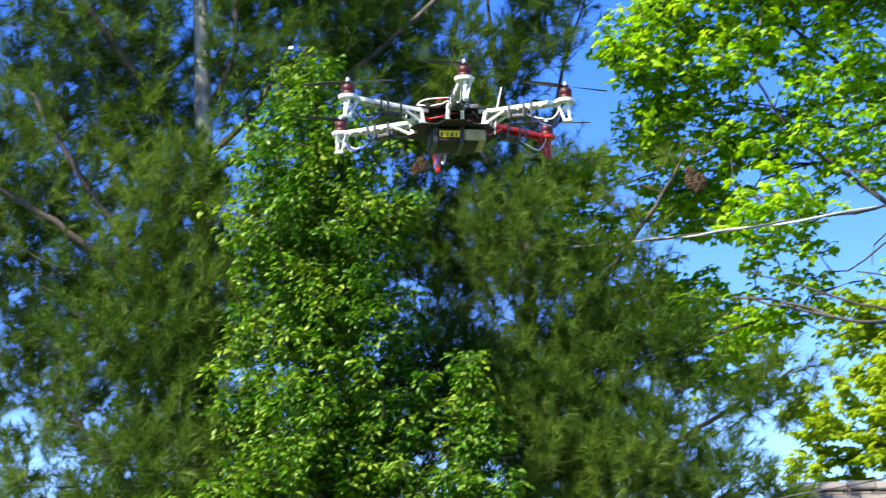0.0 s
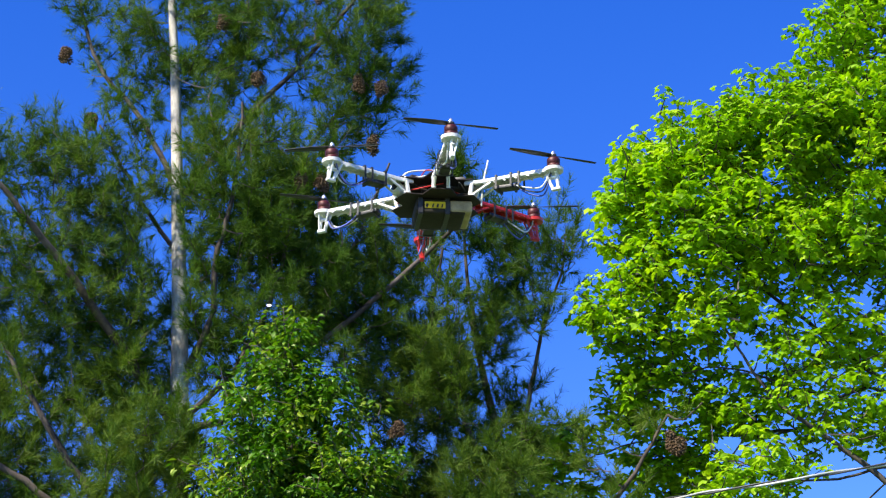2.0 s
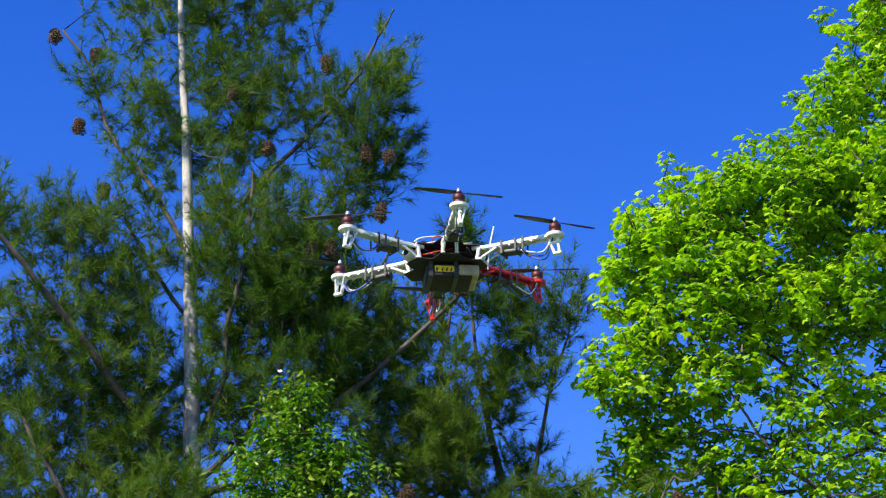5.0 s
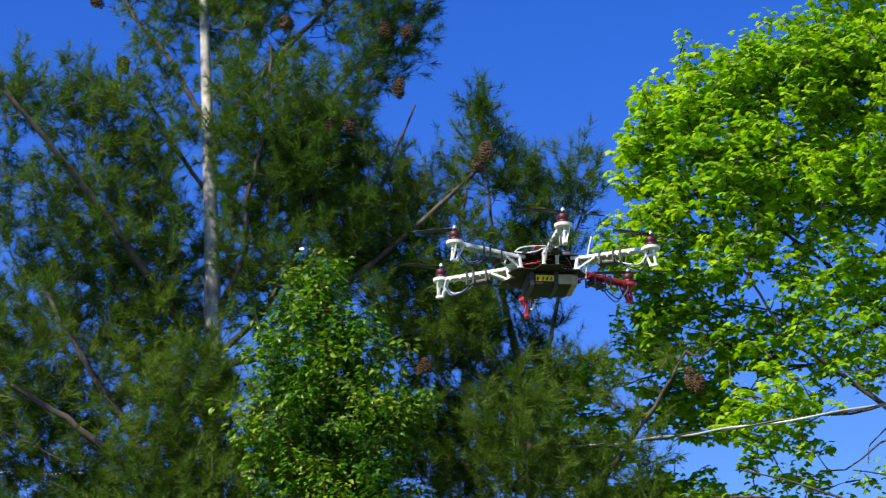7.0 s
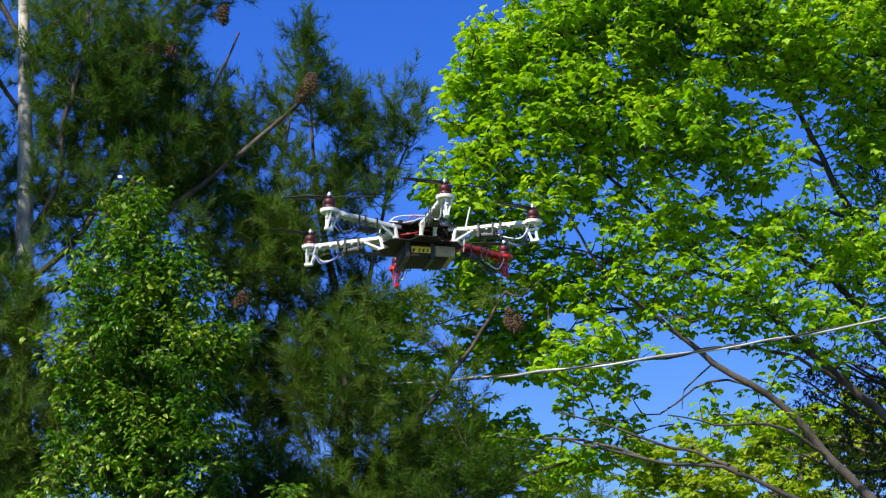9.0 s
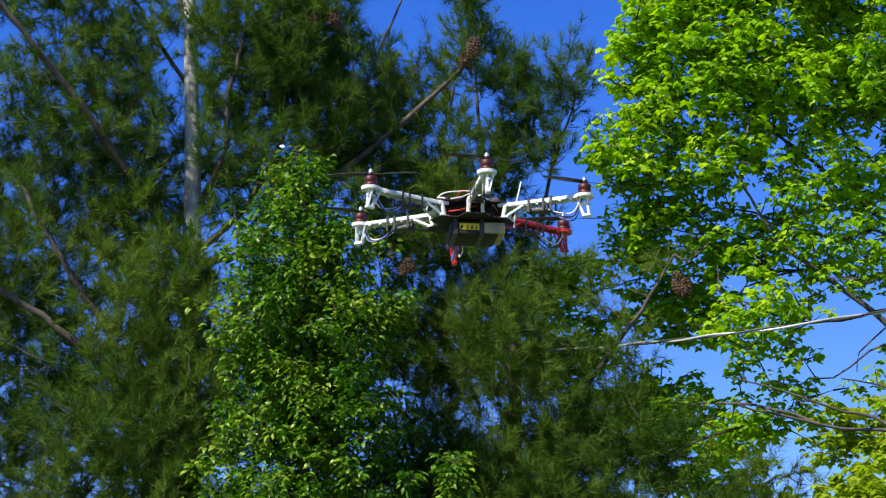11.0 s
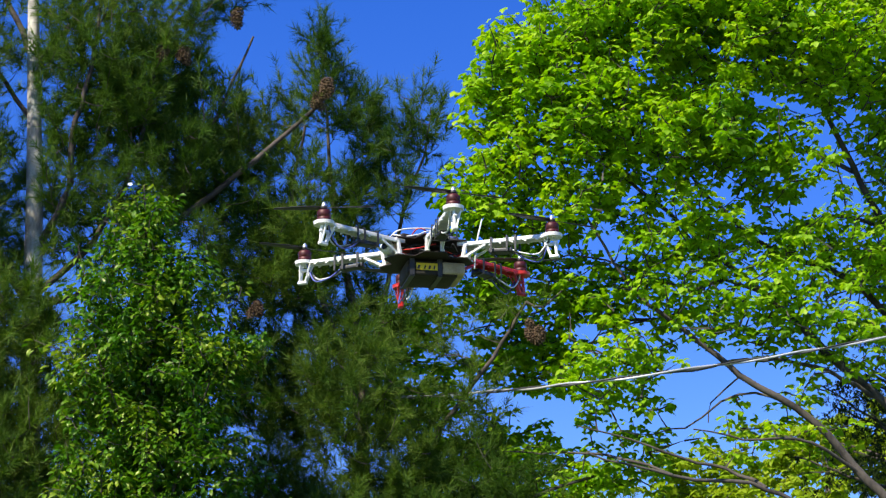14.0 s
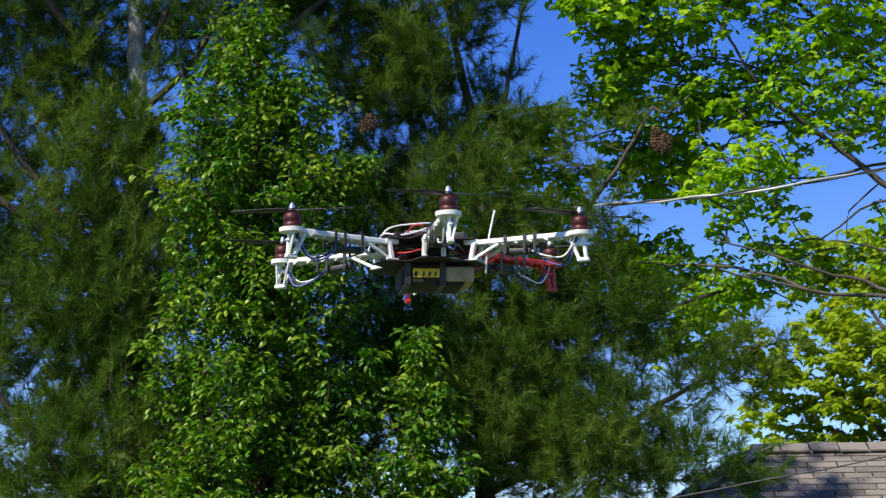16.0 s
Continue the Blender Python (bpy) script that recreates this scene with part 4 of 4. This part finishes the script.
def arm(mat, blade_turn, label, copter, angle):
    """One arm along its own x axis: two rails with lattice struts, a motor mount, a landing leg, the motor and its propeller."""
    root = new("arm")
    root.parent = copter
    root.matrix_basis = pose(0, 0, 0, 0, 0, angle)
    tagged(root, label)
    bm = bmesh.new()
    for s in (-1, 1):
        bar(bm, (0.074, s * 0.0165, -0.003), (0.100, s * 0.0150, -0.004), 0.007, 0.009)
        bar(bm, (0.092, s * 0.0155, -0.004), (0.086, s * 0.0160, -0.034), 0.008, 0.008)
        bar(bm, (0.074, s * 0.0165, -0.0345), (0.098, s * 0.0155, -0.0335), 0.008, 0.005)
        bar(bm, (0.095, s * 0.0150, -0.005), (0.262, s * 0.0090, -0.004), 0.005, 0.009)
        bar(bm, (0.092, s * 0.0150, -0.032), (0.135, s * 0.0140, -0.010), 0.004, 0.006)
        for x in (0.112, 0.134, 0.158, 0.184, 0.212, 0.238):
            bar(bm, (x, s * 0.0125, -0.005), (x + 0.010, s * 0.0118, -0.011), 0.003, 0.003, 0)
    bar(bm, (0.090, 0, -0.0015), (0.262, 0, -0.0015), 0.024, 0.003, 0.001)
    bmesh.ops.create_cone(bm, cap_ends=True, segments=24, radius1=0.0205, radius2=0.0215, depth=0.007, matrix=pose(0.275, 0, -0.0035))
    shell = part("arm_frame", bm, mat, root, "", False)
    bm = bmesh.new()
    for s in (-1, 1):
        bar(bm, (0.268 + 0.012 * s, -0.007 * 0, -0.006), (0.278 + 0.006 * s, 0, -0.047), 0.006, 0.006)
        bar(bm, (0.268 + 0.012 * s, 0.014, -0.006), (0.278 + 0.006 * s, 0.004, -0.047), 0.004, 0.004)
    bar(bm, (0.268, 0.002, -0.047), (0.289, 0.002, -0.047), 0.010, 0.007)
    bar(bm, (0.264, 0.002, -0.020), (0.287, 0.002, -0.020), 0.008, 0.006)
    part("landing_leg", bm, mat, root, "", False)
    bm = turned([(0.0135, 0), (0.0142, 0.001), (0.0142, 0.010), (0.0136, 0.0105), (0.0142, 0.011), (0.0142, 0.026), (0.0118, 0.030), (0.006, 0.031)], 24)
    motor = part("motor", bm, CAN, root, "dark red brushless motor can")
    motor.location, motor.scale.z = (0.275, 0, 0.0005), 0.8
    bm = turned([(0.0052, 0.031), (0.0062, 0.032), (0.0062, 0.040), (0.0052, 0.041), (0.0052, 0.044), (0.0035, 0.050), (0.0012, 0.053)], 16)
    part("prop_adapter", bm, STEEL, motor, "bright aluminium prop adapter")
    bm = bmesh.new()
    n = 12
    for side in (1, -1):
        top, bot = [], []
        for i in range(n + 1):
            t = i / n
            r = 0.006 + 0.096 * t
            c = 0.003 + 0.004 * math.sin(math.pi * min(1, 0.18 + 0.75 * t)) * (1 if t < 0.95 else 0.6)
            tw = radians(22 * (1 - t) + 5)
            for edge, rows in ((1, top), (-1, bot)):
                rows.append(Vector((side * r, side * edge * c * math.cos(tw), 0.0385 + edge * c * math.sin(tw))))
        vt, vb = [bm.verts.new(v) for v in top], [bm.verts.new(v) for v in bot]
        vt2, vb2 = [bm.verts.new(v - Vector((0, 0, 0.0014))) for v in top], [bm.verts.new(v - Vector((0, 0, 0.0014))) for v in bot]
        for i in range(n):
            bm.faces.new((vt[i], vb[i], vb[i + 1], vt[i + 1]))
            bm.faces.new((vt2[i], vt2[i + 1], vb2[i + 1], vb2[i]))
            bm.faces.new((vt[i], vt[i + 1], vt2[i + 1], vt2[i]))
            bm.faces.new((vb[i], vb2[i], vb2[i + 1], vb[i + 1]))
    bmesh.ops.create_cone(bm, cap_ends=True, segments=14, radius1=0.0075, radius2=0.0075, depth=0.008, matrix=pose(0, 0, 0.0365))
    prop = part("propeller", bm, BLACK, motor, "thin black two-blade propeller")
    prop.rotation_euler.z = radians(blade_turn - angle)
    bm = box(bmesh.new(), (0.052, 0.023, 0.009), (0.165, 0, -0.024), (0, 4, 0), 0.002)
    part("speed_controller", bm, BLACK, root, "black speed controller strapped under the arm")
    for x, w in ((0.148, 0.0145), (0.182, 0.0135), (0.200, 0.013)):
        bm = bmesh.new()
        for s in (-1, 1):
            bar(bm, (x, s * (w + 0.004), 0.002), (x, s * (w + 0.004), -0.030), 0.004, 0.0016, 0)
        bar(bm, (x, -w - 0.004, 0.0025), (x, w + 0.004, 0.0025), 0.004, 0.0016, 0)
        bar(bm, (x, -w - 0.004, -0.030), (x, w + 0.004, -0.030), 0.004, 0.0016, 0)
        part("cable_tie", bm, BLACK, root, "black cable tie", False)
    for k, m in enumerate((WIRE_WHITE, BLACK, WIRE_BLUE)):
        y = (k - 1) * 0.006
        lead("motor_lead", [(0.188, y, -0.024), (0.215, y * 1.5, -0.036 - 0.004 * k), (0.245, y * 1.6 + 0.004, -0.040 - 0.005 * k), (0.262, y, -0.022), (0.268, y, -0.004)], 0.0016, m, root)
    return root


def hexacopter(at, turn):
    copter = tagged(new("hexacopter"), "white and red six-armed drone hovering in the air", "drone")
    copter.matrix_basis = pose(*at, 0, 0, turn)
    white, red = "white nylon arm with maroon motor", "red nylon arm with maroon motor"
    for angle, mat, blade in ((-150, WHITE, -14), (-90, WHITE, 9), (-30, WHITE, 16), (30, RED, -8), (90, RED, 5), (150, WHITE, 12)):
        arm(mat, blade, red if mat is RED else white, copter, angle)

    def plate(name, r, z, t, mat, label):
        bm = bmesh.new()
        pts = []
        for k in range(6):
            for da, rr in ((-13, r), (13, r), (30, r * 0.74)):
                a = radians(k * 60 + 30 + da)
                pts.append((rr * math.cos(a), rr * math.sin(a)))
        lo, hi = [bm.verts.new((x, y, z)) for x, y in pts], [bm.verts.new((x, y, z + t)) for x, y in pts]
        bm.faces.new(lo[::-1])
        bm.faces.new(hi)
        for i in range(len(pts)):
            j = (i + 1) % len(pts)
            bm.faces.new((lo[i], lo[j], hi[j], hi[i]))
        return part(name, bm, mat, copter, label, False)

    plate("top_plate", 0.098, 0.0005, 0.002, BOARD, "dark upper frame plate")
    plate("bottom_plate", 0.100, -0.038, 0.002, BOARD, "dark lower frame plate")
    bm = box(bmesh.new(), (0.056, 0.046, 0.016), (0.0, 0.004, 0.0115), (0, 0, 8), 0.002)
    part("flight_controller", bm, BLACK, copter, "black flight controller box")
    bm = box(bmesh.new(), (0.040, 0.026, 0.012), (-0.046, -0.030, 0.0095), (0, 0, 24), 0.0015)
    part("receiver", bm, BOARD, copter, "small dark radio receiver")
    bm = box(bmesh.new(), (0.030, 0.022, 0.014), (0.048, -0.030, 0.0105), (0, 0, -18), 0.0015)
    part("power_module", bm, BLACK, copter, "small black power module")
    bm = box(bmesh.new(), (0.07, 0.05, 0.012), (0, 0, -0.014), (0, 0, 0), 0.002)
    part("inner_board", bm, BOARD, copter, "dark circuit stack between the plates")
    bm = turned([(0.013, 0), (0.015, 0.002), (0.015, 0.030), (0.0135, 0.032)], 20)
    ob = part("camera_tube", bm, WHITE, copter, "white tube with a dark open end")
    ob.matrix_basis = pose(-0.072, -0.025, -0.020, 78, 0, -50)
    bm = turned([(0.0085, 0), (0.0085, 0.003), (0.006, 0.0035)], 16)
    lens = part("tube_mouth", bm, BLACK, ob, "dark opening")
    lens.location = (0, 0, 0.031)
    # the pack slung under the belly
    bm = box(bmesh.new(), (0.108, 0.095, 0.034), (0.004, -0.001, -0.057), (0, 0, 0), 0.006)
    pack = part("battery", bm, PACK, copter, "dark battery pack slung under the frame")
    bm = box(bmesh.new(), (0.050, 0.099, 0.027), (0.048, -0.002, -0.0565), (0, 0, 0), 0.006)
    part("foam_pad", bm, TAN, pack, "tan foam padding")
    bm = box(bmesh.new(), (0.046, 0.0024, 0.015), (-0.008, -0.0490, -0.055), (0, 0, 0), 0.0006)
    label = part("battery_label", bm, YELLOW, pack, "yellow label with dark marks", False)
    for x, w in ((-0.022, 0.005), (-0.009, 0.003), (0.001, 0.004), (0.011, 0.003)):
        bm = box(bmesh.new(), (w, 0.002, 0.008), (x - 0.004, -0.0507, -0.057), (0, 16, 0))
        part("label_mark", bm, BLACK, label, "dark bar of print", False)
    bm = bmesh.new()
    for x in (-0.040, 0.019):
        for a, b in (((x, -0.050, -0.036), (x, -0.050, -0.074)), ((x, -0.050, -0.0750), (x, 0.048, -0.0750)), ((x, 0.048, -0.074), (x, 0.048, -0.036))):
            bar(bm, a, b, 0.010, 0.003, 0)
    part("strap", bm, BLACK, pack, "black strap round the pack", False)
    bm = box(bmesh.new(), (0.020, 0.030, 0.014), (-0.012, 0.056, -0.056), (10, 0, 12), 0.002)
    part("battery_plug", bm, BOARD, pack, "dark connector")
    # aerials and leads
    lead("antenna", [(0.092, -0.050, -0.055), (0.097, -0.055, 0.0), (0.108, -0.058, 0.052)], 0.0019, WIRE_WHITE, copter, "pale stick antenna strapped to an arm")
    lead("antenna", [(-0.02, 0.02, 0.01), (-0.025, 0.03, 0.03), (-0.035, 0.035, 0.034)], 0.0012, BLACK, copter)
    loops = (((-0.085, -0.025, 0.004), (-0.070, -0.040, 0.022), (-0.030, -0.040, 0.030), (0.020, -0.030, 0.032), (0.045, -0.020, 0.010)),
             ((-0.085, -0.020, 0.004), (-0.078, -0.035, 0.014), (-0.050, -0.045, 0.010), (-0.020, -0.045, 0.016), (0.005, -0.030, 0.020)),
             ((-0.040, -0.030, 0.014), (-0.028, -0.050, 0.026), (-0.010, -0.046, 0.024), (-0.016, -0.030, 0.012)),
             ((-0.030, -0.030, 0.012), (-0.015, -0.055, 0.018), (0.010, -0.050, 0.022), (0.030, -0.040, 0.012)),
             ((0.040, -0.030, 0.016), (0.030, -0.050, 0.006), (0.010, -0.055, 0.002), (-0.010, -0.060, 0.008)),
             ((-0.060, 0.010, 0.003), (-0.040, 0.020, 0.026), (0.000, 0.015, 0.030), (0.030, 0.020, 0.018)))
    for k, pts in enumerate(loops):
        lead("signal_lead", pts, 0.0017 if k < 2 else 0.0013, (WIRE_WHITE, WIRE_WHITE, WIRE_RED, WIRE_WHITE, BLACK, WIRE_WHITE)[k], copter)
    rng = random.Random(9)
    for k in range(14):
        a, b = rng.uniform(0, 6.28), rng.uniform(0, 6.28)
        p, q = Vector((0.075 * math.cos(a), 0.06 * math.sin(a) - 0.01, -0.02)), Vector((0.06 * math.cos(b), 0.05 * math.sin(b) - 0.01, -0.008))
        mid = (p + q) * 0.6 + Vector((rng.uniform(-0.02, 0.02), rng.uniform(-0.03, 0.0), rng.uniform(-0.01, 0.02)))
        lead("signal_lead", (p, mid, q), 0.0015, (WIRE_RED, BLACK, WIRE_WHITE, BLACK)[k % 4], copter)
    return copter


hexacopter((0, 0, 2.780), 8.52)
